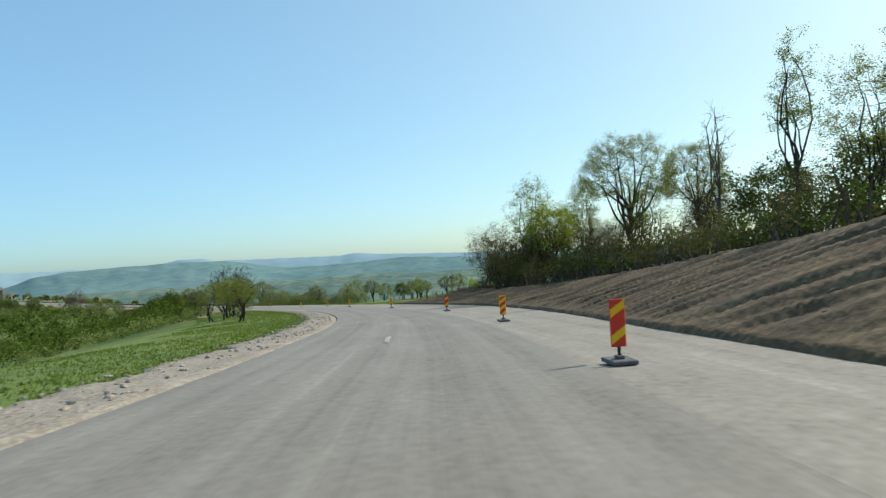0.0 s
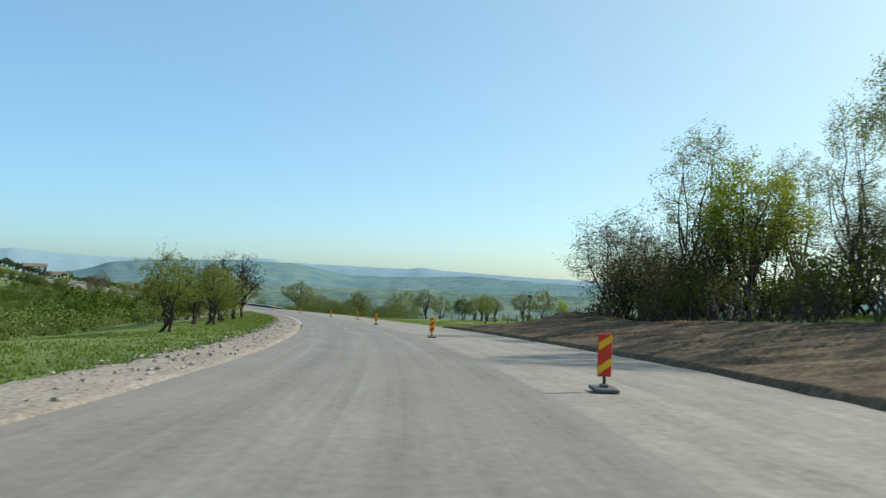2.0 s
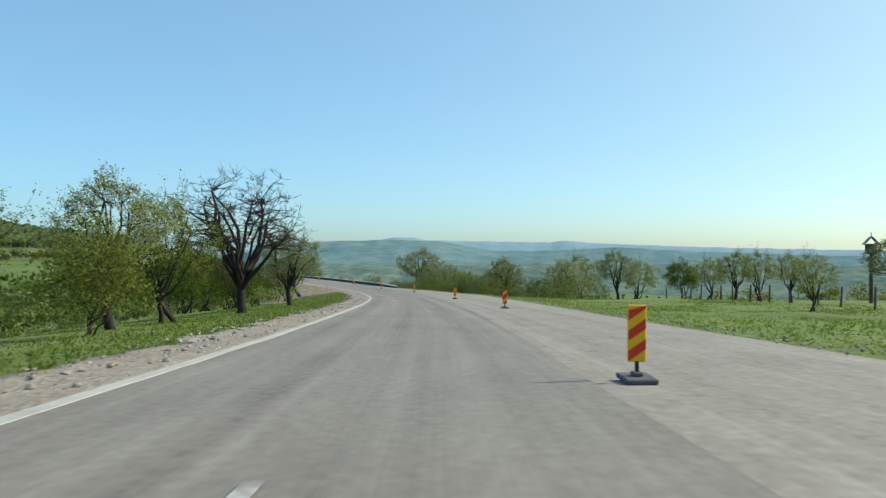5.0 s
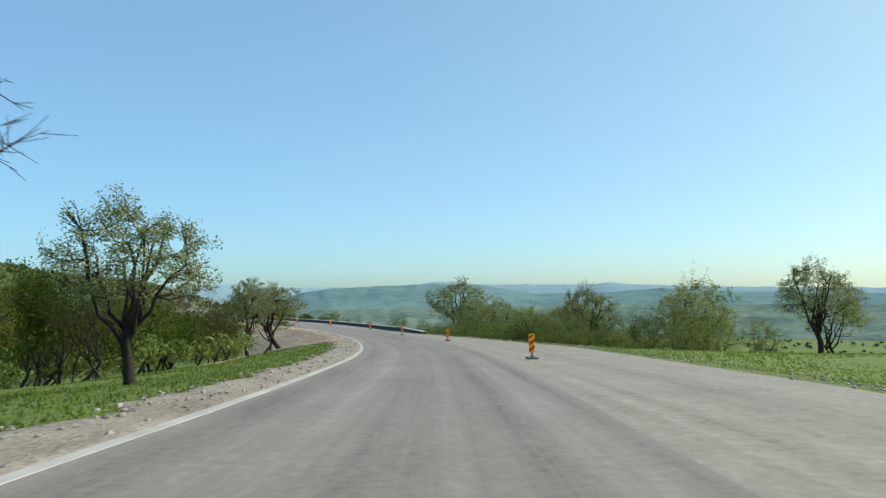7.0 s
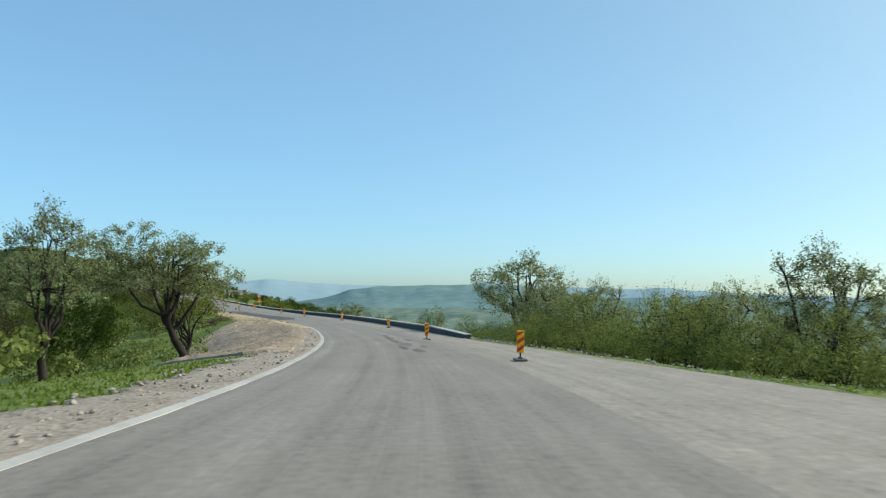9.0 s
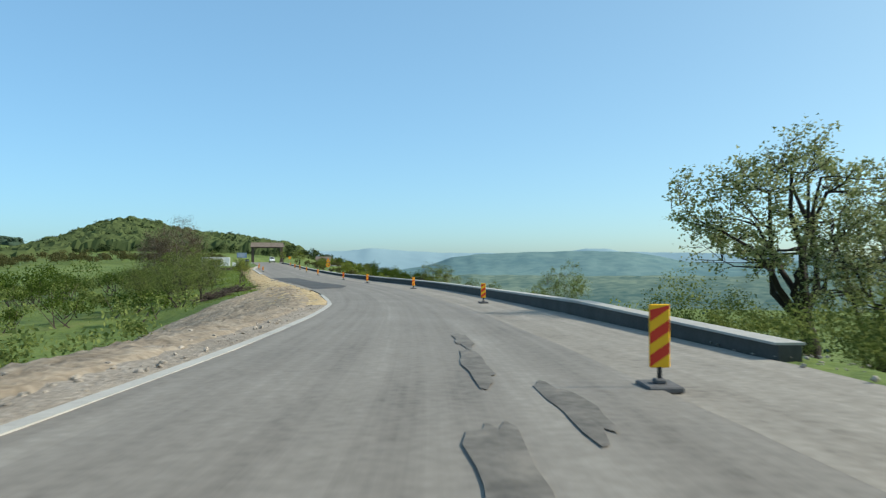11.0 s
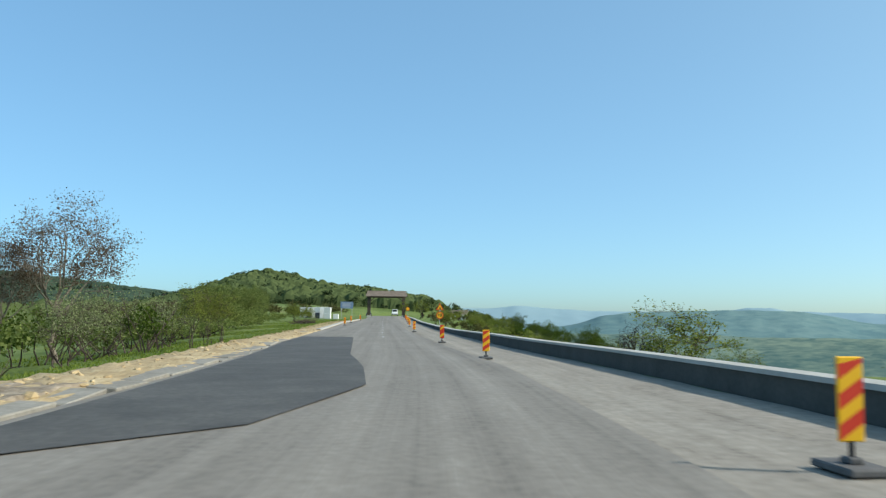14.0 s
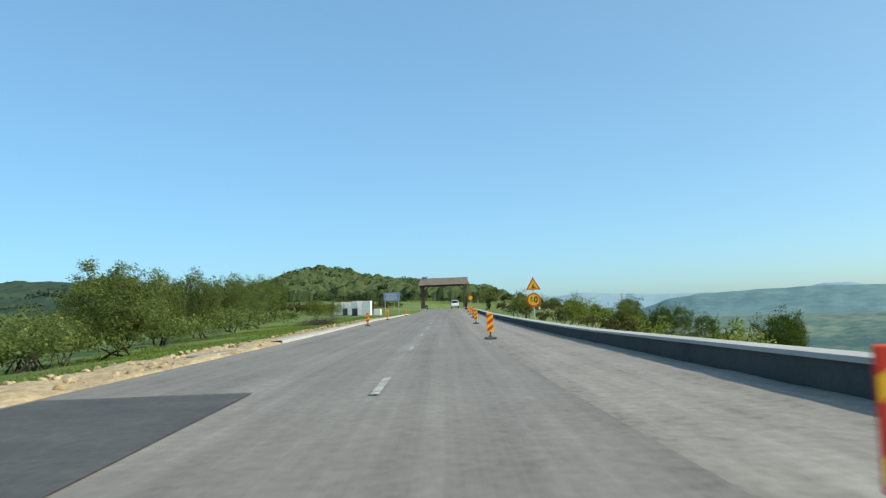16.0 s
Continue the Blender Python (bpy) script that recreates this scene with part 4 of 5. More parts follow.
    ("budding", 99.6, 289.2, 9.4, 0, 1.05, "brown budding tree with pale twigs below the road"),
    ("budding", 97.0, 288.0, 7.6, 150, 0.8, "smaller brown budding tree beside another one"),
    ("big_shrub", 103.4, 264.0, 5.9, 30, 1.0, "large light green shrub below the road's edge"),
    ("big_shrub", 101.4, 269.0, 6.2, 200, 1.1, "large light green shrub below the road's edge"),
    ("big_shrub", 99.6, 275.0, 5.4, 300, 1.1, "large light green shrub below the road's edge"),
    ("big_shrub", 96.4, 281.5, 5.4, 90, 1.2, "large light green shrub below the road's edge"),
    ("twiggy", 102.6, 285.5, 4.6, 20, 1.0, "brown twiggy bush below the budding tree"),
    ("twiggy", 101.0, 293.5, 4.8, 250, 1.2, "brown twiggy bush below the budding tree"),
    ("twiggy", 102.8, 299.0, 4.4, 110, 1.1, "brown twiggy bush below the budding tree"),
    ("twiggy", 100.2, 304.5, 4.4, 310, 1.2, "brown twiggy bush below the straight road"),
]
for kind, x, y, h, turn, wide, label in TREES:
    plant(kind, x, y, h, turn, label, wide=wide)


rnd = random.Random(93)
for k in range(11):
    s, d = 172 + 4.2 * k + rnd.uniform(-1.5, 1.5), -17 - 11 * rnd.random()
    x, y, _ = on_road(s, d)
    plant(("green", "orchard_low", "tangled", "green")[k % 4], x, y, rnd.uniform(6.2, 8.2), rnd.uniform(0, 360), "dark leafy tree standing in the hollow below the road", wide=0.9)


def thicket(name, centres, leaf, each, mat, label, category="bushes", seed=1, stems=True):
    """Bushes that cannot be told apart: lobed heaps of leaves on stems, one piece."""
    rng, rnd = np.random.default_rng(seed), random.Random(seed)
    vs, fs, sv, sf, n = [], [], [], [], 0
    for x, y, h, r in centres:
        g = land1(x, y)
        lobes = 9
        u = rng.normal(0, 1, (lobes, 3))
        u /= np.linalg.norm(u, axis=1)[:, None]
        u[:, 2] = np.abs(u[:, 2]) * 1.15 - 0.55
        mids = u * np.array((r, r, h * 0.5)) * rng.uniform(0.4, 0.66, (lobes, 1)) + np.array((x, y, g + h * 0.5))
        size = rng.uniform(0.26, 0.46, lobes)
        k = rng.integers(0, lobes, int(each * 1.5))
        w = rng.normal(0, 1, (len(k), 3))
        w /= np.linalg.norm(w, axis=1)[:, None]
        c = mids[k] + w * (size[k] * rng.uniform(0.4, 0.95, len(k)))[:, None] * np.array((r, r, h * 0.55))
        c[:, 2] = np.maximum(c[:, 2], g + 0.3 * rng.random(len(k)))
        face = w + rng.normal(0, 0.55, w.shape)
        a = np.cross(face, rng.normal(0, 1, w.shape))
        a /= np.linalg.norm(a, axis=1)[:, None]
        b = np.cross(face, a)
        b /= np.linalg.norm(b, axis=1)[:, None]
        q = leaf * 1.15 * rng.uniform(0.6, 1.3, (len(k), 1))
        v = np.stack([c - a * q, c - b * q * 0.6, c + a * q, c + b * q * 0.6], 1).reshape(-1, 3)
        vs.append(v), fs.append(np.arange(len(v)).reshape(-1, 4) + n)
        n += len(v)
        if stems:
            for i in range(4):
                a = Vector((x + rnd.uniform(-0.3, 0.3) * r, y + rnd.uniform(-0.3, 0.3) * r, g - 0.1))
                b = Vector((x + rnd.uniform(-0.7, 0.7) * r, y + rnd.uniform(-0.7, 0.7) * r, g + h * rnd.uniform(0.5, 0.74)))
                tube(sv, sf, bent(a, b, rnd, 0, 3), [0.06, 0.045, 0.03, 0.012], 3)
    me = bpy.data.meshes.new(name)
    v, f = np.concatenate(vs), np.concatenate(fs)
    me.from_pydata(v.tolist() + [tuple(q) for q in sv], [], f.tolist() + [tuple(i + len(v) for i in q) for q in sf])
    me.materials.append(mat)
    me.materials.append(M_TWIG)
    me.polygons.foreach_set("material_index", np.r_[np.zeros(len(f), int), np.ones(len(sf), int)])
    return tagged(new(name, me), label, category, kind="stuff")


def scatter(n, x0, x1, y0, y1, h0, h1, seed, keep=lambda x, y, s, d: True):
    rnd, out = random.Random(seed), []
    while len(out) < n:
        x, y = rnd.uniform(x0, x1), rnd.uniform(y0, y1)
        s, d = along([x], [y])
        if keep(x, y, float(s[0]), float(d[0])):
            h = rnd.uniform(h0, h1)
            out.append((x, y, h, h * rnd.uniform(0.55, 0.9)))
    return out


thicket("bank_undergrowth", [(*on_road(s / 2, 15.5 + 18 * random.Random(s).random() ** 1.6)[:2], 1.4 + 3.4 * random.Random(s + 7).random(), 1.6) for s in range(-20, 184)], 0.085, 95, L_DULL, "dull green undergrowth below the trees on the bank", seed=2)
thicket("creepers", scatter(26, 71, 86, 58, 74, 3.0, 6.5, 77, lambda x, y, s, d: 15.5 < d < 26 and s < 94), 0.08, 260, L_DULL, "dark tangle of creepers and brambles at the wood's end", "creepers", seed=77)
thicket("understorey", [(*on_road(33 + 58 * k / 109 + random.Random(k).uniform(-1.5, 1.5), 17.5 + 8 * random.Random(k + 500).random())[:2], 1.6 + 2.6 * random.Random(k + 900).random(), 1.9) for k in range(110)], 0.07, 210, L_GREEN, "dense dark understorey of the wood on the bank", seed=92)
thicket("hollow_bushes", scatter(250, -40, 100, 60, 330, 4.4, 7.2, 4, lambda x, y, s, d: -85 < d < -22 and (s < 165 or d < -34)), 0.16, 160, L_GREEN, "green bushes and small trees filling the hollow", seed=3, stems=False)
thicket("hollow_trees", scatter(34, 55, 96, 135, 226, 4.0, 6.0, 91, lambda x, y, s, d: -40 < d < -15 and 158 < s < 218), 0.11, 330, L_GREEN, "dark green bushy growth crowding the hollow", seed=91, stems=False)
thicket("hollow_scrub", scatter(210, -20, 102, 90, 335, 1.6, 3.6, 9, lambda x, y, s, d: -46 < d < -13 - 5 * (s < 170)), 0.115, 140, L_HEDGE, "light green scrub in the hollow beside the road", seed=4, stems=False)
rnd = random.Random(5)
for row in range(3):
    for k in range(13):
        s_b = 194 + 3.8 * k + rnd.uniform(-1.3, 1.3)
        d_b = float(np.interp(s_b, [190, 205, 220, 245], [21, 14.5, 11.5, 11.0])) + 3.6 * row + rnd.uniform(-1, 1)
        x_b, y_b, _ = on_road(s_b, d_b)
        tall_b = float(np.interp(s_b, [194, 205, 222, 240], [2.7, 3.7, 3.6, 2.5])) + rnd.uniform(-1.1, 1.0) + 0.7 * row
        plant("hedge_bush", x_b, y_b, tall_b, rnd.uniform(0, 360), "leafy light green bush in the roadside hedge", "bush", wide=rnd.uniform(0.95, 1.2), name="bush", group="bushes of the hedge")
thicket("hedge_foot", [(*on_road(194 + 50 * k / 79, float(np.interp(194 + 50 * k / 79, [190, 205, 220, 245], [19, 12.5, 9.4, 9.0])) + random.Random(k + 40).uniform(-1.0, 1.8))[:2], 1.2 + 1.9 * random.Random(k + 70).random(), 1.4) for k in range(80)], 0.038, 330, L_HEDGE, "light green shoots and brambles along the foot of the hedge", "hedge", seed=57, stems=False)

thicket("meadow_row", scatter(60, 114, 156, 105, 165, 1.8, 3.8, 6, lambda x, y, s, d: 38 < d < 60), 0.11, 200, L_SPRING, "row of light green bushes beyond the meadow", seed=6)
thicket("slope_bushes", scatter(110, 126, 160, 228, 430, 1.4, 3.8, 7, lambda x, y, s, d: d > 12), 0.08, 210, L_SPRING, "light green bushes on the slope below the parapet", seed=7)
thicket("spur_trees", scatter(46, 138, 190, 350, 520, 2.5, 4.6, 8, lambda x, y, s, d: d > 20), 0.17, 260, L_GREEN, "dark green trees on the spur beyond the road", seed=8)
thicket("spur_bushes", scatter(100, 126, 150, 300, 480, 0.8, 2.4, 18, lambda x, y, s, d: d > 8), 0.09, 200, L_DULL, "dull bushes on the spur beside the parapet", seed=18)
thicket("slope_scrub", [(*on_road(204 + 50 * k / 53, -(16.8 + 12 * random.Random(k + 310).random()))[:2], 3.4 + 2.2 * random.Random(k + 350).random(), 2.2) for k in range(54)], 0.06, 330, L_HEDGE, "dense light green scrub below the earth slope", seed=67, stems=False)
thicket("bush_foot", scatter(44, 93, 104, 296, 336, 1.6, 3.2, 68, lambda x, y, s, d: d < -14.5), 0.065, 300, L_HEDGE, "leafy growth at the foot of the bushes below the straight road", seed=68, stems=False)
thicket("hill_edge", scatter(90, -150, 205, 736, 764, 5, 9, 69, lambda x, y, s, d: True), 0.5, 110, L_WOOD, "dark bushes and trees at the foot of the wooded hill", "wood", seed=69, stems=False)
thicket("meadow_foot", scatter(46, 88, 101, 322, 382, 1.8, 3.6, 66, lambda x, y, s, d: d < -17), 0.085, 300, L_HEDGE, "leafy growth at the foot of the trees along the meadow", seed=66, stems=False)
thicket("roadside_bushes", scatter(46, 60, 108, 250, 330, 2.6, 4.4, 10, lambda x, y, s, d: -45 < d < -14), 0.09, 300, L_GREEN, "green bushes below the straight road", seed=11)
thicket("field_belt", scatter(90, 0, 112, 500, 570, 4.0, 6.5, 12, lambda x, y, s, d: d < -18), 0.3, 110, L_DULL, "dull bushes in a belt across the green field", seed=12, stems=False)
thicket("hill_wood", scatter(260, -170, 200, 760, 960, 8, 13, 13, lambda x, y, s, d: True), 0.6, 110, L_WOOD, "dark green wood covering the hill", "wood", seed=13, stems=False)
# bluish leaf colour stands for the haze over the valley
M_HAZYWOOD = leafy("haze_tinted_valley_woods", (0.06, 0.115, 0.095), (0.11, 0.175, 0.13), 0.2)
thicket("valley_woods", scatter(900, 420, 2600, -500, 2900, 4, 9, 24, lambda x, y, s, d: x + 0.25 * y > 620 and math.hypot(x - 100, y - 170) < 1900), 2.0, 16, M_HAZYWOOD, "woods scattered over the valley floor, haze mixed into their green", "wood", seed=24, stems=False)
thicket("left_wood", scatter(420, -330, -30, 380, 820, 6, 9, 14, lambda x, y, s, d: True), 1.1, 34, L_WOOD, "dark green woods on the slopes behind the hollow", "wood", seed=14, stems=False)
thicket("far_hill_wood", scatter(450, -900, -150, 1020, 1420, 8, 13, 15, lambda x, y, s, d: True), 1.9, 22, L_FARWOOD, "dark woods on a farther hill, greyed by painted haze", "wood", seed=15, stems=False)



def canopy(name, x0, x1, y0, y1, grid, high, gaps, seed, label, mat=L_WOOD):
    """The closed top of a wood seen from afar: rounded crowns of uneven height, with clearings."""
    xs, ys = np.arange(x0, x1, grid), np.arange(y0, y1, grid)
    gx, gy = np.meshgrid(xs, ys)
    rng = np.random.default_rng(seed)
    gx, gy = gx + rng.uniform(-0.35, 0.35, gx.shape) * grid, gy + rng.uniform(-0.35, 0.35, gx.shape) * grid
    z, d = land(gx, gy), np.abs(along(gx, gy)[1]).reshape(gx.shape)
    keep = np.empty(gx.shape, bool)
    for i in range(gx.shape[0]):
        for j in range(gx.shape[1]):
            a, b = gx[i, j], gy[i, j]
            z[i, j] += high * (0.6 + 0.34 * rng.random() ** 1.5 + 0.3 * bump_noise(a, b, grid * 3, seed))
            keep[i, j] = bump_noise(a, b, 70, seed + 3) > gaps and d[i, j] > 30
    inner = keep.copy()
    inner[1:-1, 1:-1] = keep[:-2, 1:-1] & keep[2:, 1:-1] & keep[1:-1, :-2] & keep[1:-1, 2:] & keep[1:-1, 1:-1]
    inner[0], inner[-1], inner[:, 0], inner[:, -1] = False, False, False, False
    z = np.where(inner, z, land(gx, gy) - 0.5)
    n = len(xs)
    faces = [(i * n + j, i * n + j + 1, (i + 1) * n + j + 1, (i + 1) * n + j) for i in range(len(ys) - 1) for j in range(n - 1) if keep[i, j]]
    me = mesh_of(name, np.stack([gx.ravel(), gy.ravel(), z.ravel()], 1).tolist(), faces, mat, False)
    return tagged(new(name, me), label, "wood", kind="stuff")


canopy("hill_canopy", -180, 205, 756, 970, 2.5, 9, -0.6, 31, "closed dark green tree tops covering the hill")
canopy("slope_canopy", -420, 10, 400, 900, 4.0, 8, -0.12, 32, "dark tree tops on the slopes behind the hollow")
canopy("far_canopy", -950, -150, 900, 1450, 9.0, 11, -0.25, 33, "dark tree tops on the farther hill, greyed by painted haze", L_FARWOOD)

# ---- lane markers ----
M_YELLOW, M_RED = shade("yellow_sheeting", (0.85, 0.46, 0.015), 0.45), shade("red_sheeting", (0.62, 0.045, 0.02), 0.45)
M_RUBBER = mottled("grey_rubber", [(0.3, (0.07, 0.07, 0.07)), (0.7, (0.16, 0.155, 0.15))], 3, 20, 0.8, 0.2, 0.01)
M_STEEL = mottled("galvanised_steel", [(0.3, (0.3, 0.31, 0.32)), (0.7, (0.42, 0.43, 0.44))], 3, 30, 0.45, 0.1, 0.004)
M_BLACK = shade("black_print", (0.02, 0.02, 0.022), 0.5)


def lane_marker(m, label, broad=False):
    ob = empty("lane_marker", m, label=label, category="traffic marker", group="markers along the lane under repair")
    bm = box(bmesh.new(), 0.42, 0.62, 0.07, 0, 0, 0.037, 0.015)
    foot = part("foot", bm, M_RUBBER, ob, "grey rubber foot")
    part("socket", box(bmesh.new(), 0.14, 0.16, 0.06, 0, 0, 0.1, 0.015), M_RUBBER, foot)
    part("post", box(bmesh.new(), 0.05, 0.03, 0.2, 0, 0, 0.19, 0.004), M_BLACK, ob)
    part("panel", box(bmesh.new(), 0.25, 0.035, 0.76, 0, 0, 0.64, 0.012), M_RED if broad else M_YELLOW, ob, "red panel" if broad else "yellow panel")
    for k in range(2 if broad else 3):
        z = (0.3 + 0.42 * k) if broad else (0.27 + 0.27 * k)
        bm = bmesh.new()
        lo, hi = (-0.118, 0.118)
        pts = [(lo, max(z, 0.27)), (hi, min(z + 0.16, 1.0)), (hi, min(z + 0.30, 1.008)), (lo, min(z + 0.14, 1.0))]
        for side in (-0.0195, 0.0195):
            vs = [bm.verts.new((x, side, h)) for x, h in (pts if side < 0 else [(-x, h) for x, h in pts])]
            bm.faces.new(vs if side < 0 else vs)
        bmesh.ops.recalc_face_normals(bm, faces=bm.faces)
        part("stripe", bm, M_YELLOW if broad else M_RED, ob, "yellow slanting stripe" if broad else "red slanting stripe")
    return ob


marker, broad_marker = None, None
for s, d in ((12.5, 2.95), (31, 3.26), (53.5, 3.47), (79, 2.79), (109.5, 2.66), (143, 4.6), (170.5, 3.99), (203.5, 3.68), (225.5, 2.64), (256, 4.0), (283.5, 3.73), (304, 2.45), (322.2, 2.25), (349.5, 1.77), (375, 2.2), (398, 2.8), (418, 3.2), (440, 3.6)):
    x, y, z = on_road(s, d, -0.03)
    m = pose(x, y, z, 0, 0, heading(s) + random.uniform(-7, 7))
    if s in (12.5, 53.5, 143, 322.2):
        if broad_marker is None:
            broad_marker = lane_marker(m, "red lane marker with broad yellow stripes on a rubber foot", True)
        else:
            copy_thing(broad_marker, m)
    elif marker is None:
        marker = lane_marker(m, "yellow lane marker with red stripes on a rubber foot")
    else:
        copy_thing(marker, m)
for s, d in ((379.5, -6.1), (402, -6.2), (425, -5.4)):
    x, y, z = on_road(s, d, 0.0)
    copy_thing(marker, pose(x, y, z, 0, 0, heading(s)))

# ---- parapet on the valley side ----


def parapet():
    ob = empty("parapet", pose(0, 0, 0), label="long low concrete parapet with a pale coping, its wall darkened for shade", category="parapet")
    # shade is in the wall's colour; the coping keeps plain concrete
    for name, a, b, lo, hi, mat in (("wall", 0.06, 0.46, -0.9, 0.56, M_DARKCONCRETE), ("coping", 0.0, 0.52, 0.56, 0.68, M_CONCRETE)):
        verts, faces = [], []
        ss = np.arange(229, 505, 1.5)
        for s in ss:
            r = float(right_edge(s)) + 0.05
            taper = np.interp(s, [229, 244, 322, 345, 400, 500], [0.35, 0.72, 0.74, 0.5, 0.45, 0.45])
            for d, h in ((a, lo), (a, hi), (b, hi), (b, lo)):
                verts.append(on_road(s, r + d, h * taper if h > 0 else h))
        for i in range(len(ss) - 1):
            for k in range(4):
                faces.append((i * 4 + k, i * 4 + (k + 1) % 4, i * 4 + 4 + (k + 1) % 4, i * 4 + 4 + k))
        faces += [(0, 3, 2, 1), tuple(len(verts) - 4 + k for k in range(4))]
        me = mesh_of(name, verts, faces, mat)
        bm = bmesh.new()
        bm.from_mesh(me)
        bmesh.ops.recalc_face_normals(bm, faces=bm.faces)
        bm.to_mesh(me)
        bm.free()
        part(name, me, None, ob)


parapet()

# ---- the wooden gate over the road ----
M_OLDWOOD = mottled("weathered_wood", [(0.3, (0.05, 0.04, 0.032)), (0.7, (0.12, 0.095, 0.075))], 1.5, 12, 0.9, 0.6, 0.02)
M_SHINGLE = mottled("wooden_shingles", [(0.3, (0.13, 0.105, 0.085)), (0.7, (0.27, 0.22, 0.18))], 1.2, 9, 0.9, 0.6, 0.02)


def gate(y):
    ob = empty("gate", pose(118.2, y, -11.15), label="tall carved wooden gate with a shingled roof over the road", category="gate")
    for x in (-4.95, 4.95):
        bm = box(bmesh.new(), 0.95, 0.95, 6.0, x, 0, 2.9, 0.05)
        p = part("pillar", bm, M_OLDWOOD, ob)
        part("plinth", box(bmesh.new(), 1.2, 1.2, 0.5, x, 0, 0.2, 0.04), M_CONCRETE, p)
    part("beam", box(bmesh.new(), 11.2, 0.5, 0.5, 0, 0, 5.75, 0.04), M_OLDWOOD, ob)
    for x in (-3.9, 3.9):
        k = 1 if x < 0 else -1
        part("brace", box(bmesh.new(), 1.5, 0.25, 0.22, x, 0, 5.1, 0.02, Matrix.Rotation(radians(45 * -k), 4, "Y")), M_OLDWOOD, ob)
    for side in (-1, 1):
        verts, faces = [], []
        rnd = random.Random(5 + side)
        for r in range(8):
            for c in range(46):
                x = (-5.9 + c * 0.257 + (0.128 if r % 2 else 0)) * (1 - 0.012 * r)
                y0, z0 = side * (1.5 - r * 0.18), 5.9 + r * 0.19
                j = rnd.uniform(-0.02, 0.02)
                q = len(verts)
                for dx, dy, dz in ((0, 0.02, j), (0.24, 0.02, j), (0.24, -0.24, 0.26), (0, -0.24, 0.26)):
                    verts.append((x + dx, y0 + side * dy, z0 + dz))
                for dx, dy, dz in ((0, 0.02, j - 0.05), (0.24, 0.02, j - 0.05)):
                    verts.append((x + dx, y0 + side * dy, z0 + dz))
                faces += [(q, q + 1, q + 2, q + 3), (q, q + 4, q + 5, q + 1)]
        part("roof", mesh_of("roof", verts, faces, M_SHINGLE), None, ob)
    part("ridge", box(bmesh.new(), 11.6, 0.22, 0.14, 0, 0, 7.42, 0.03), M_SHINGLE, ob)


gate(470)

# ---- stacked white blocks on the meadow ----
M_WHITEBLOCK = mottled("white_blocks", [(0.3, (0.62, 0.62, 0.6)), (0.7, (0.78, 0.78, 0.76))], 0.7, 8, 0.8, 0.2, 0.01)
# dark colour for the shade in the gaps between the blocks
M_GAP_SHADE = mottled("gap_shade", [(0.3, (0.03, 0.035, 0.045)), (0.7, (0.07, 0.08, 0.1))], 0.7, 8, 0.5, 0.3, 0.02)


def block(x, y, z, sx, sy, sz, turn, mat, label):
    g = land1(x, y) - 0.05
    ob = part("wrapped_block", box(bmesh.new(), sx, sy, sz, 0, 0, sz / 2, 0.05), mat, at=pose(x, y, g + z, 0, 0, turn))
    return tagged(ob, label, "block", "blocks stacked on the meadow")


rnd = random.Random(12)
for k in range(8):
    p = Vector((98.0 + k * 1.14, 436 - k * 2.3, 0))
    turn = rnd.uniform(-5, 5)
    # two dark lower blocks stand for shaded gaps under the white ones
    dark = k in (2, 4)
    if k == 7:
        block(p.x + 0.9, p.y, 0, 1.2, 1.4, 1.1, turn, M_WHITEBLOCK, "single white wrapped block beside the stack")
        continue
    block(p.x, p.y, 0, 1.5, 1.4, 1.25, turn, M_GAP_SHADE if dark else M_WHITEBLOCK, "dark block standing for a shaded gap in the stack" if dark else "white wrapped building block on the meadow")
    block(p.x + rnd.uniform(-0.1, 0.1), p.y, 1.25, 1.5, 1.35, 1.15 + 0.15 * (k > 3), turn + rnd.uniform(-3, 3), M_WHITEBLOCK, "white wrapped building block on top of another")

# ---- road signs ----
M_SIGNGREY = shade("grey_sign_back", (0.35, 0.37, 0.4), 0.5)
M_BLUE = mottled("faded_blue_board", [(0.3, (0.10, 0.16, 0.26)), (0.7, (0.16, 0.23, 0.34))], 1.0, 6, 0.5, 0.1, 0.005)


def flat(bm, pts, y, thick=0.006):
    """A flat plate with that outline, facing -y."""
    front = [bm.verts.new((x, y, z)) for x, z in pts]
    back = [bm.verts.new((x, y + thick, z)) for x, z in pts]
    bm.faces.new(front)
    bm.faces.new(back[::-1])
    for i in range(len(pts)):
        j = (i + 1) % len(pts)
        bm.faces.new((front[i], back[i], back[j], front[j]))
    bmesh.ops.recalc_face_normals(bm, faces=bm.faces)
    return bm


def ring(r, n=36):
    return [(r * math.cos(2 * math.pi * k / n), r * math.sin(2 * math.pi * k / n)) for k in range(n)]


def tri_points(r):
    return [(0, r), (-r * 0.866, -r * 0.5), (r * 0.866, -r * 0.5)]


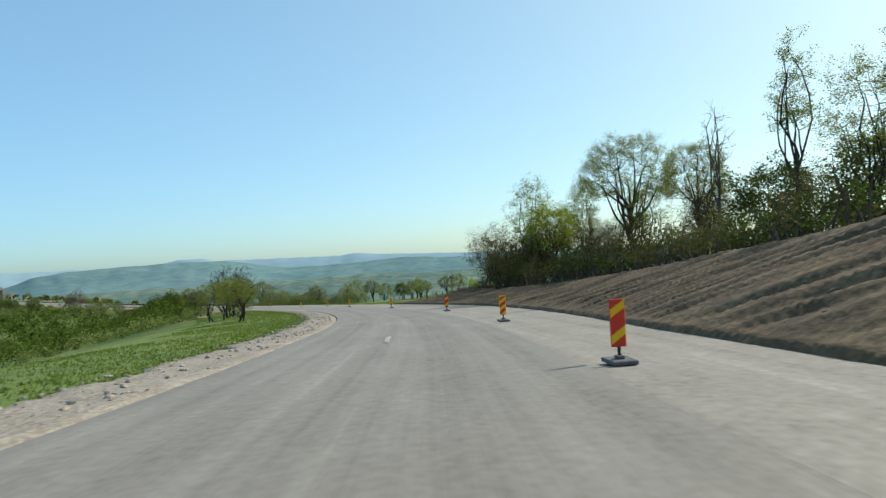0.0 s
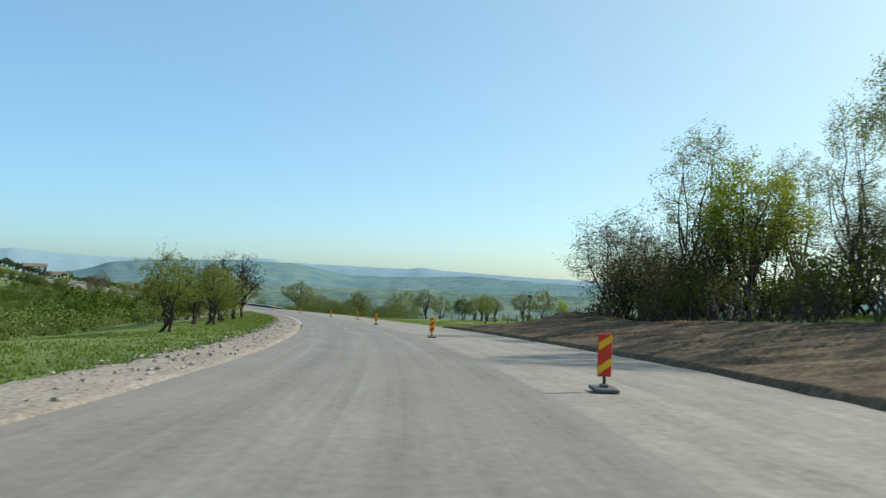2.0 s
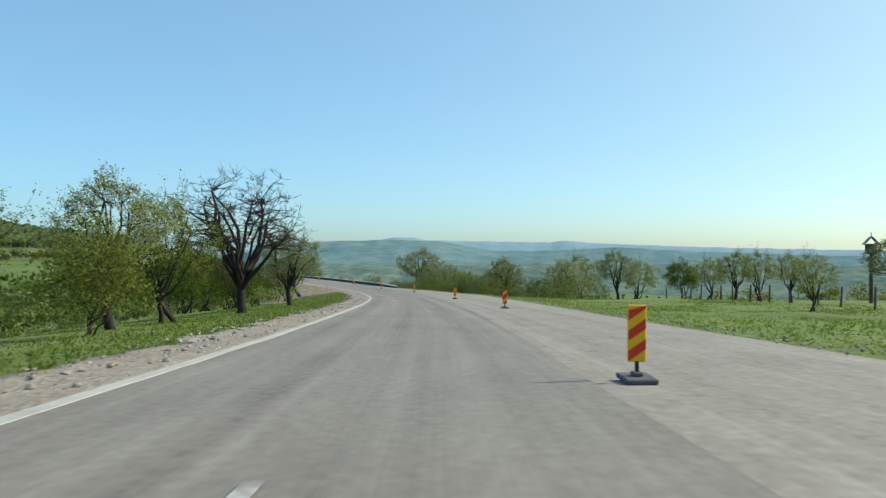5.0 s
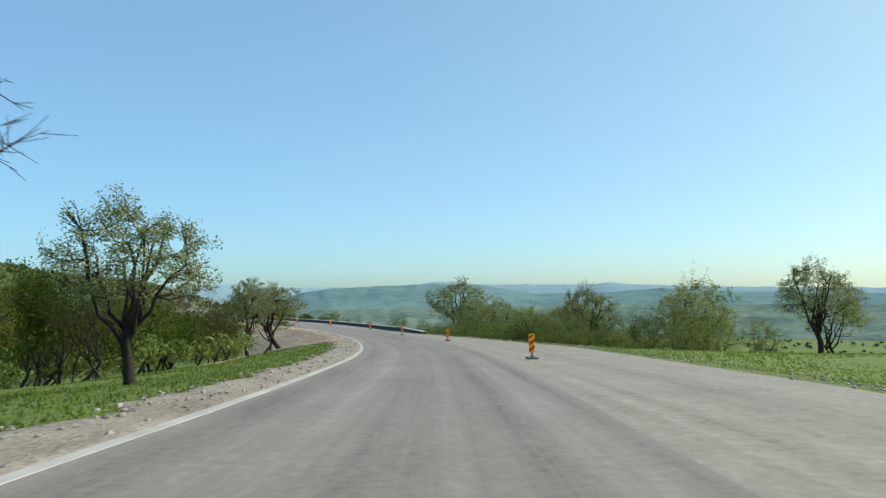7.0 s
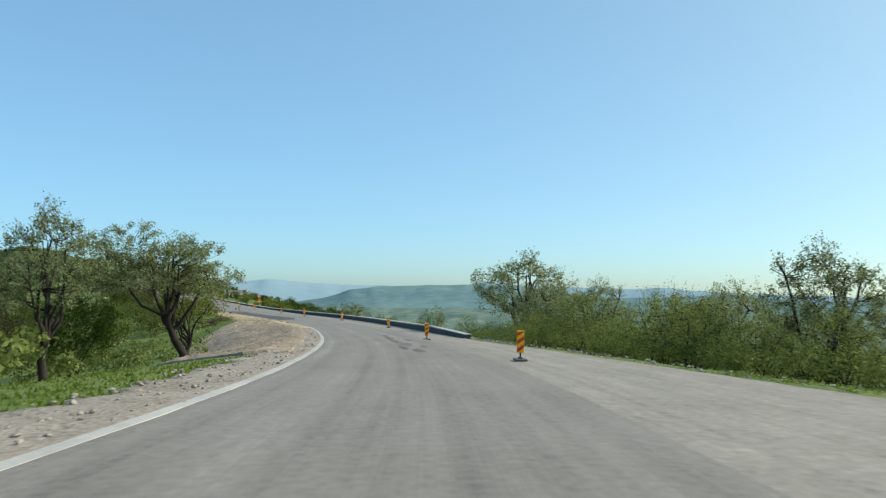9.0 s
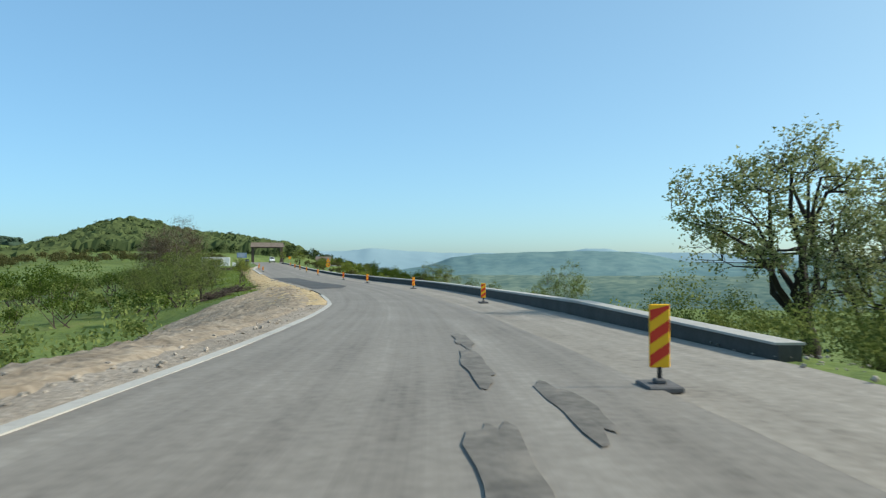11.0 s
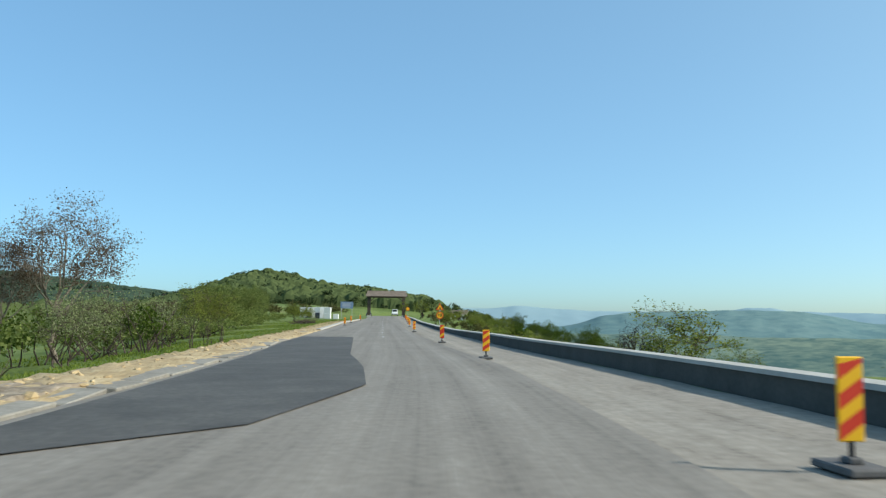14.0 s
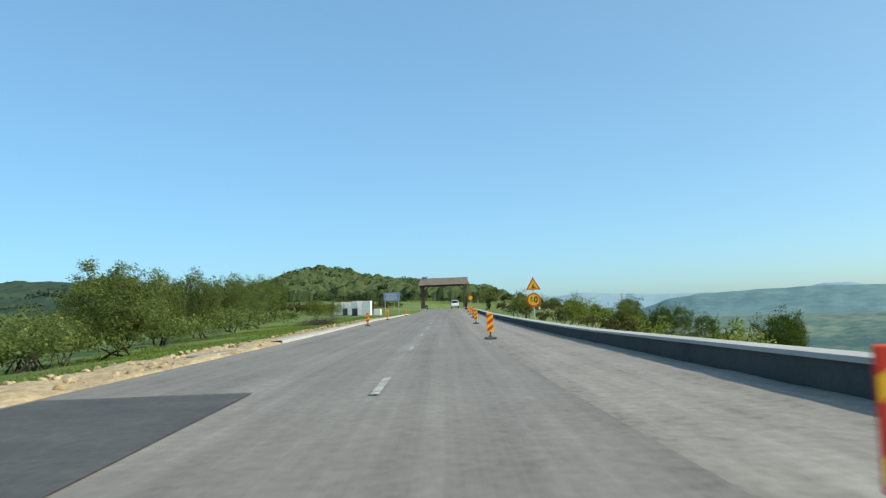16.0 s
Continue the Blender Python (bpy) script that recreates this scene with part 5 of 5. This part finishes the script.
def speed_sign():
    ob = empty("road_sign", pose(123.6, 332.5, -12.3), label="yellow warning triangle over a round speed limit sign on a pole", category="road sign")
    part("pole", rod(bmesh.new(), (0, 0.03, 0), (0, 0.03, 2.75), 0.03, n=10), M_STEEL, ob)
    tz, rz = 2.62, 1.78
    t = part("warning_triangle", flat(bmesh.new(), [(a, c + tz) for a, c in tri_points(0.5)], -0.01), M_RED, ob, "red-edged triangle")
    part("triangle_field", flat(bmesh.new(), [(a, c + tz) for a, c in tri_points(0.36)], -0.016), M_YELLOW, t)
    bm = flat(bmesh.new(), [(-0.13, tz - 0.15), (0.15, tz - 0.15), (0.07, tz - 0.05), (-0.06, tz - 0.09)], -0.022)
    flat(bm, [(-0.08, tz - 0.06), (-0.03, tz - 0.06), (0.05, tz + 0.09), (0.0, tz + 0.1)], -0.022)
    flat(bm, [(0.0, tz + 0.0), (0.12, tz - 0.08), (0.1, tz - 0.11), (-0.02, tz - 0.03)], -0.022)
    part("symbol", bm, M_BLACK, t)
    d = part("speed_disc", flat(bmesh.new(), [(a, c + rz) for a, c in ring(0.41)], -0.01), M_RED, ob, "red-edged disc")
    part("disc_field", flat(bmesh.new(), [(a, c + rz) for a, c in ring(0.325)], -0.016), M_YELLOW, d)
    cu = bpy.data.curves.new("digits", "FONT")
    cu.body, cu.size, cu.align_x, cu.align_y, cu.extrude, cu.offset = "60", 0.5, "CENTER", "CENTER", 0.003, 0.012
    tmp = new("digits", cu)
    me = bpy.data.meshes.new_from_object(tmp)
    bpy.data.objects.remove(tmp)
    me.materials.append(M_BLACK)
    part("digits", me, None, d, at=pose(0, -0.022, rz, 90, 0, 0))


speed_sign()


def works_sign(x, y):
    z = float(land1(x, y))
    ob = empty("round_sign", pose(x, y, z - 0.05), label="small round orange-yellow sign on a pole near the gate", category="road sign")
    part("pole", rod(bmesh.new(), (0, 0.03, 0), (0, 0.03, 2.6), 0.03, n=8), M_STEEL, ob)
    d = part("disc", flat(bmesh.new(), [(a, c + 2.4) for a, c in ring(0.42)], -0.01), M_RED, ob)
    part("disc_field", flat(bmesh.new(), [(a, c + 2.4) for a, c in ring(0.34)], -0.016), M_YELLOW, d)


works_sign(122.9, 424)


def info_board():
    ob = empty("information_board", pose(109.0, 425.3, land1(109.0, 425.3) - 0.1, 0, 0, 8), label="wide faded blue information board on two posts", category="board")
    for x in (-1.2, 1.2):
        part("post", rod(bmesh.new(), (x, 0.06, 0), (x, 0.06, 3.9), 0.05, n=8), M_STEEL, ob)
    p = part("panel", box(bmesh.new(), 2.9, 0.05, 1.55, 0, 0, 3.15, 0.01), M_BLUE, ob)
    bm = bmesh.new()
    for k in range(4):
        box(bm, 2.0 - 0.3 * (k % 2), 0.006, 0.12, -0.1, -0.03, 3.6 - 0.3 * k)
    part("lettering", bm, M_SIGNGREY, p, "rows of unreadable pale writing")


info_board()

# ---- vehicles near the gate ----
M_GLASS = shade("dark_window_glass", (0.02, 0.025, 0.03), 0.08)
M_WHITEPAINT, M_DARKPAINT = shade("white_car_paint", (0.75, 0.75, 0.74), 0.25), shade("dark_car_paint", (0.02, 0.024, 0.035), 0.25)
M_TYRE = shade("tyre_rubber", (0.02, 0.02, 0.02), 0.9)
M_LAMP, M_TAIL = shade("lamp_glass", (0.6, 0.6, 0.58), 0.15), shade("tail_lamp", (0.35, 0.02, 0.02), 0.2)


def hull(outline, half, narrow, mat_name):
    """A body from a side outline of (y, z, inset) points, extruded across and drawn in by the inset."""
    bm = bmesh.new()
    l = [bm.verts.new((-half + i, y, z)) for y, z, i in outline]
    r = [bm.verts.new((half - i, y, z)) for y, z, i in outline]
    bm.faces.new(l)
    bm.faces.new(r[::-1])
    for i in range(len(outline)):
        j = (i + 1) % len(outline)
        bm.faces.new((l[i], r[i], r[j], l[j]))
    bmesh.ops.recalc_face_normals(bm, faces=bm.faces)
    bmesh.ops.bevel(bm, geom=list(bm.edges), offset=0.06, segments=2, affect="EDGES", profile=0.6)
    return bm


def vehicle(name, m, paint, label, van):
    ob = empty(name, m, label=label, category="van" if van else "car")
    if van:
        body = [(-2.5, 0.35, 0), (-2.5, 1.0, 0), (-2.35, 1.15, 0.03), (-1.6, 1.3, 0.05), (-1.0, 2.1, 0.16), (2.4, 2.15, 0.16), (2.5, 1.0, 0.0), (2.5, 0.35, 0)]
        half, cab, axle = 0.95, None, 1.55
    else:
        body = [(-2.1, 0.3, 0.05), (-2.1, 0.7, 0.05), (-1.2, 0.88, 0.02), (2.0, 0.95, 0.02), (2.15, 0.7, 0.05), (2.15, 0.3, 0.05)]
        half, cab, axle = 0.88, [(-1.15, 0.88, 0.08), (-0.35, 1.42, 0.2), (1.1, 1.44, 0.2), (1.9, 0.95, 0.1)], 1.3
    b = part("body", hull(body, half, 0, ""), paint, ob)
    if cab:
        c = part("cabin", hull(cab, half, 0, ""), M_GLASS, ob, "dark glass cabin")
        part("roof", box(bmesh.new(), 1.3, 1.5, 0.05, 0, 0.4, 1.44, 0.02), paint, c)
    else:
        part("windscreen", box(bmesh.new(), 1.5, 0.03, 0.8, 0, -1.33, 1.72, 0.01, Matrix.Rotation(radians(-37), 4, "X")), M_GLASS, b)
        for x in (-0.9, 0.9):
            part("side_window", box(bmesh.new(), 0.03, 0.9, 0.5, x, -0.5, 1.62, 0.01, Matrix.Rotation(radians(7 if x < 0 else -7), 4, "Y")), M_GLASS, b)
    part("bumper", box(bmesh.new(), half * 2 + 0.02, 0.12, 0.2, 0, body[0][0] - 0.02, 0.45, 0.03), M_TYRE, ob)
    for x in (-half + 0.22, half - 0.22):
        part("headlight", box(bmesh.new(), 0.3, 0.06, 0.14, x, body[1][0] - 0.01, 0.68, 0.03), M_LAMP, b)
        part("tail_light", box(bmesh.new(), 0.18, 0.05, 0.3, x * 1.1, body[-2][0] + 0.01, 0.8, 0.02), M_TAIL, b)
    for x in (-half + 0.06, half - 0.06):
        for y in (-axle, axle):
            w = part("wheel", rod(bmesh.new(), (x - 0.1, y, 0.32), (x + 0.1, y, 0.32), 0.32, n=20), M_TYRE, ob)
            part("rim", rod(bmesh.new(), (x - 0.11, y, 0.32), (x + 0.11, y, 0.32), 0.19, n=14), M_STEEL, w)
    return ob


vx, vy, vz = on_road(523, 2.6)
vehicle("van", pose(vx, vy, vz + 0.02, 0, 0, heading(523)), M_WHITEPAINT, "white van standing on the road beyond the gate", True)
cx, cy, cz = on_road(556, -7.0)
vehicle("car", pose(cx, cy, land1(cx, cy) - 0.02, 0, 0, heading(556)), M_DARKPAINT, "dark car standing beside the road beyond the gate", False)

# ---- wayside shrine and fence ----
M_TIN = mottled("blue_tin", [(0.3, (0.05, 0.08, 0.13)), (0.7, (0.10, 0.15, 0.22))], 3, 20, 0.4, 0.1, 0.004)


def shrine(x, y):
    ob = empty("wayside_shrine", pose(x, y, land1(x, y) - 0.1, 0, 0, -40), label="tall wooden wayside post with a small blue tin-roofed box", category="shrine")
    part("post", box(bmesh.new(), 0.22, 0.22, 3.6, 0, 0, 1.8, 0.03), M_OLDWOOD, ob)
    b = part("box", box(bmesh.new(), 0.7, 0.4, 0.75, 0, 0, 3.95, 0.03), M_OLDWOOD, ob)
    bm = bmesh.new()
    for side in (-1, 1):
        box(bm, 0.75, 0.6, 0.04, side * 0.27, 0, 4.55, 0.01, Matrix.Rotation(radians(48 * side), 4, "Y"))
    part("roof", bm, M_TIN, b, "blue tin roof")
    part("finial", box(bmesh.new(), 0.05, 0.05, 0.35, 0, 0, 4.95, 0.01), M_OLDWOOD, b)


shrine(111.8, 112.6)
fence_post = None
rnd = random.Random(21)
for k in range(20):
    t = k / 19
    x, y = 92 + 28 * t + rnd.uniform(-0.3, 0.3), 84 + 56 * t + rnd.uniform(-0.3, 0.3)
    m = pose(x, y, land1(x, y) - 0.15, rnd.uniform(-4, 4), rnd.uniform(-4, 4), rnd.uniform(0, 90))
    if fence_post is None:
        bm = rod(bmesh.new(), (0, 0, 0), (0, 0, 1.45), 0.075, 0.06, 7)
        bmesh.ops.bevel(bm, geom=list(bm.edges), offset=0.008, segments=1, affect="EDGES")
        fence_post = tagged(part("fence_post", bm, M_OLDWOOD, at=m), "weathered wooden fence post on the meadow", "fence post", "posts along the meadow")
    else:
        copy_thing(fence_post, m)

# ---- houses beyond the spur ----
M_PLASTER = mottled("white_plaster", [(0.3, (0.6, 0.59, 0.56)), (0.7, (0.75, 0.74, 0.71))], 0.5, 5, 0.9, 0.2, 0.01)
M_ROOF = mottled("brown_tile_roof", [(0.3, (0.120, 0.090, 0.072)), (0.7, (0.230, 0.180, 0.148))], 0.6, 6, 0.85, 0.4, 0.03)


def house(x, y, turn, w, d, h, label, roof):
    ob = empty("house", pose(x, y, land1(x, y) - 0.3, 0, 0, turn), label=label, category="house")
    part("wall", box(bmesh.new(), w, d, h, 0, 0, h / 2, 0.03), M_PLASTER, ob)
    bm = bmesh.new()
    a = [bm.verts.new(p) for p in ((-w / 2 - 0.4, -d / 2 - 0.4, h), (w / 2 + 0.4, -d / 2 - 0.4, h), (w / 2 + 0.4, d / 2 + 0.4, h), (-w / 2 - 0.4, d / 2 + 0.4, h), (-w / 2 - 0.4, 0, h + d * 0.33), (w / 2 + 0.4, 0, h + d * 0.33))]
    for f in ((0, 1, 5, 4), (2, 3, 4, 5), (0, 4, 3), (1, 2, 5), (3, 2, 1, 0)):
        bm.faces.new([a[i] for i in f])
    part("roof", bm, roof, ob)
    for k in range(3):
        wd = part("window", box(bmesh.new(), 1.0, 0.06, 1.2, -w / 3 + k * w / 3, -d / 2 - 0.03, h * 0.55, 0.01), M_GLASS, ob)
        part("sill", box(bmesh.new(), 1.2, 0.14, 0.07, -w / 3 + k * w / 3, -d / 2 - 0.07, h * 0.55 - 0.65, 0.01), M_CONCRETE, wd)
    part("door", box(bmesh.new(), 0.05, 0.95, 2.05, w / 2 + 0.03, 0, 1.05, 0.01), M_OLDWOOD, ob)


house(153, 575, 12, 9, 7, 3.0, "white single-storey house with a tiled roof behind the bushes", M_ROOF)
house(146, 540, -10, 6, 5, 2.6, "small white house among bushes below the road", M_ROOF)

# ---- worn centre line ----
M_PAINT = mottled("worn_white_paint", [(0.44, (0.24, 0.225, 0.2)), (0.6, (0.52, 0.51, 0.47))], 2.5, 7, 0.7, 0.1, 0.004, mix_fine=0.6)
for s in (21, 89, 101, 330, 342, 354, 366, 378, 390, 402, 414, 426, 440, 455):
    d0 = -1.15
    strip("centre_dash", s, s + 3.0, 0.5, lambda q: d0 - 0.07, lambda q: d0 + 0.07, 0.022, M_PAINT, 0.0, 1.0, 2, "worn white centre line dash", "road marking", follow=False)

# ---- loose stones, clods and heaps ----


def stones(name, spots, mat, label, seed=1):
    """Angular stones of uneven size lying on the ground, one piece."""
    rng = np.random.default_rng(seed)
    t = (1 + 5 ** 0.5) / 2
    base = np.array([(-1, t, 0), (1, t, 0), (-1, -t, 0), (1, -t, 0), (0, -1, t), (0, 1, t), (0, -1, -t), (0, 1, -t), (t, 0, -1), (t, 0, 1), (-t, 0, -1), (-t, 0, 1)]) / 1.9
    tri = [(0, 11, 5), (0, 5, 1), (0, 1, 7), (0, 7, 10), (0, 10, 11), (1, 5, 9), (5, 11, 4), (11, 10, 2), (10, 7, 6), (7, 1, 8), (3, 9, 4), (3, 4, 2), (3, 2, 6), (3, 6, 8), (3, 8, 9), (4, 9, 5), (2, 4, 11), (6, 2, 10), (8, 6, 7), (9, 8, 1)]
    vs, fs = [], []
    for i, (x, y, z, r) in enumerate(spots):
        a = rng.uniform(0, 6.28)
        v = base * rng.uniform(0.7, 1.25, (12, 1)) * np.array((1, rng.uniform(0.6, 1), rng.uniform(0.45, 0.8))) * r
        v = np.stack([v[:, 0] * math.cos(a) - v[:, 1] * math.sin(a), v[:, 0] * math.sin(a) + v[:, 1] * math.cos(a), v[:, 2]], 1)
        vs.append(v + np.array((x, y, z + r * 0.2)))
        fs += [(p + i * 12, q + i * 12, w + i * 12) for p, q, w in tri]
    me = bpy.data.meshes.new(name)
    me.from_pydata(np.concatenate(vs).tolist(), [], fs)
    me.materials.append(mat)
    return tagged(new(name, me), label, "stones", kind="stuff")


def along_verge(n, s0, s1, d0, d1, r0, r1, seed, right=False):
    rnd, out = random.Random(seed), []
    for _ in range(n):
        s = rnd.uniform(s0, s1)
        e = float(right_edge(s) if right else left_edge(s))
        d = e + (1 if right else -1) * (d0 + (d1 - d0) * rnd.random())
        p = on_road(s, d, float(beside(s, d)) + 0.05)
        out.append((*p, r0 + (r1 - r0) * rnd.random() ** 3))
    q = np.array(out)
    q[:, 2] = land(q[:, 0], q[:, 1]) + 0.05
    return [tuple(v) for v in q]


stones("shoulder_stones", along_verge(3000, 10, 265, 0.4, 2.6, 0.02, 0.085, 3), M_STONE, "loose grey stones on the road shoulder", 3)
stones("verge_clods", along_verge(2200, 262, 420, 0.3, 3.2, 0.03, 0.15, 4), M_LOESS, "pale clods of dug earth on the verge", 4)
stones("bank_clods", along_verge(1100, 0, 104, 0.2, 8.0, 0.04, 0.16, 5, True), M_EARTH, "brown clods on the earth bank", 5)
stones("edge_rubble", along_verge(1500, 96, 232, -0.1, 1.0, 0.02, 0.065, 6, True), M_STONE, "broken pale rubble along the lane's outer edge", 6)


def earth_heap(s0, d0, rx, ry, high):
    """A rounded heap of loose dug earth with a rough skin."""
    cx, cy, _ = on_road(s0, d0)
    n, verts, faces = 30, [], []
    for j in range(n + 1):
        for i in range(n + 1):
            u, v = i / n * 2 - 1, j / n * 2 - 1
            x, y = cx + u * rx, cy + v * ry
            k = max(0.0, 1 - u * u - v * v)
            k *= 0.75 + 0.5 * bump_noise(x, y, 1.8, 2)
            z = land1(x, y) - 0.12 + high * k ** 0.75 + (0.16 * bump_noise(x, y, 0.5, 6) + 0.1 * bump_noise(x, y, 0.22, 7)) * (k > 0)
            verts.append((x, y, z))
    for j in range(n):
        for i in range(n):
            q = j * (n + 1) + i
            faces.append((q, q + 1, q + n + 2, q + n + 1))
    # same earth as the bank, with the wood's shade in its colour
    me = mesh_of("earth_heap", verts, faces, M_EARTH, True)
    return tagged(new("earth_heap", me), "heap of dug earth at the bank's end, darkened as if shaded", "earth heap")


earth_heap(93, 15.5, 3.4, 2.8, 1.1)
earth_heap(86, 14.0, 2.6, 2.2, 0.6)


# ---- broken slabs, culvert and brushwood beside the straight road ----


def edge_slab(s, d, length, width, turn, sink):
    x, y, z = on_road(s, d)
    bm = box(bmesh.new(), width, length, 0.14, 0, 0, 0, 0.02)
    for v in bm.verts:
        v.co.z += 0.03 * noise.noise(v.co * 3 + Vector((s, 0, 0)))
        v.co.x += 0.07 * noise.noise(v.co * 2 + Vector((0, s, 0)))
    ob = part("edge_slab", bm, M_OLDSLAB, at=pose(x, y, z - sink, 1.5 * math.sin(s * 5), 2 * math.cos(s * 3), heading(s) + turn))
    return tagged(ob, "broken pale concrete slab lying along the road's edge", "slab", "slabs along the road's edge")


rnd = random.Random(61)
for k in range(22):
    s = 281 + k * 2.05
    edge_slab(s, float(left_edge(s)) - 0.28 + rnd.uniform(-0.12, 0.12), rnd.uniform(1.5, 1.95), rnd.uniform(0.5, 0.7), rnd.uniform(-6, 6), rnd.uniform(0.0, 0.05))


def culvert(s, d):
    x, y, z = on_road(s, d)
    ob = empty("culvert", pose(x, y, z, 0, 0, heading(s) - 8), label="concrete culvert head beside the road, a solid dark pipe end as its opening", category="culvert")
    bm = box(bmesh.new(), 0.5, 3.4, 0.3, 0, 0, -0.1, 0.03)
    part("headwall", bm, M_OLDSLAB, ob)
    part("base", box(bmesh.new(), 0.44, 3.2, 0.9, -0.02, 0, -0.7, 0.02), M_DARKCONCRETE, ob)
    # solid rod: its dark colour stands for the shaded opening
    part("pipe", rod(bmesh.new(), (-0.5, -0.9, -0.5), (0.1, -0.9, -0.5), 0.34, n=18), M_DARKCONCRETE, ob)


culvert(345, -7.9)


def brush_heap(x, y, r, seed, label):
    """Cut branches thrown on a heap."""
    rnd, verts, faces = random.Random(seed), [], []
    for _ in range(150):
        a = Vector((x + rnd.gauss(0, 0.5) * r, y + rnd.gauss(0, 0.5) * r, 0))
        w = rnd.uniform(0, 6.28)
        b = a + Vector((math.cos(w), math.sin(w), 0)) * rnd.uniform(0.6, 1.5)
        za, zb = land1(a.x, a.y), land1(b.x, b.y)
        a.z, b.z = za + 0.05 + 0.5 * rnd.random() ** 2, zb + 0.05 + 0.8 * rnd.random()
        k = rnd.uniform(0.012, 0.035)
        tube(verts, faces, bent(a, b, rnd, 0, 3), [k, k * 0.85, k * 0.6, k * 0.3], 4)
    ob = new("brush_heap", mesh_of("brush_heap", verts, faces, M_TWIG, True))
    return tagged(ob, label, "brushwood", kind="stuff")


brush_heap(106.2, 263.0, 1.8, 71, "heap of cut brown branches on the verge")
brush_heap(104.6, 258.5, 1.6, 72, "heap of cut brown branches on the verge")
brush_heap(104.8, 371.0, 1.9, 73, "heap of cut brown branches on the meadow")

# ---- grass ----


def grass(name, n, s0, s1, d0, d1, tall, label, seed, right=False):
    """Blades of meadow grass in tufts, one piece."""
    rng = np.random.default_rng(seed)
    s = rng.uniform(s0, s1, n)
    e = right_edge(s) if right else left_edge(s)
    d = e + (1 if right else -1) * (d0 + (d1 - d0) * rng.random(n) ** 1.4)
    c = np.array([on_road(a, q) for a, q in zip(s, d)])
    c[:, 2] = land(c[:, 0], c[:, 1]) - 0.03
    c = np.repeat(c, 5, axis=0)
    c[:, :2] += rng.normal(0, 0.16, (len(c), 2))
    a = rng.uniform(0, 2 * math.pi, len(c))
    w = np.stack([np.cos(a), np.sin(a), 0 * a], 1) * rng.uniform(0.02, 0.05, (len(c), 1))
    h = rng.uniform(0.4, 1.0, len(c)) * tall
    t = c + np.stack([rng.normal(0, 0.3, len(c)) * h, rng.normal(0, 0.3, len(c)) * h, h], 1)
    v = np.stack([c - w, c + w, t], 1).reshape(-1, 3)
    me = bpy.data.meshes.new(name)
    me.from_pydata(v.tolist(), [], np.arange(len(v)).reshape(-1, 3).tolist())
    me.materials.append(L_GRASS)
    return tagged(new(name, me), label, "grass", kind="stuff")


grass("meadow_grass", 13000, 10, 206, 2.0, 14.0, 0.13, "fresh green meadow grass beside the shoulder", 41)
grass("field_grass", 8000, 100, 200, 0.6, 22.0, 0.12, "short green grass of the meadow beyond the lane", 42, True)
grass("verge_grass", 9000, 285, 440, 3.0, 18.0, 0.15, "green grass beside the straight road", 43)
grass("bank_grass", 2500, 26, 104, 10.5, 15.0, 0.35, "thin grass along the top of the earth bank", 44, True)
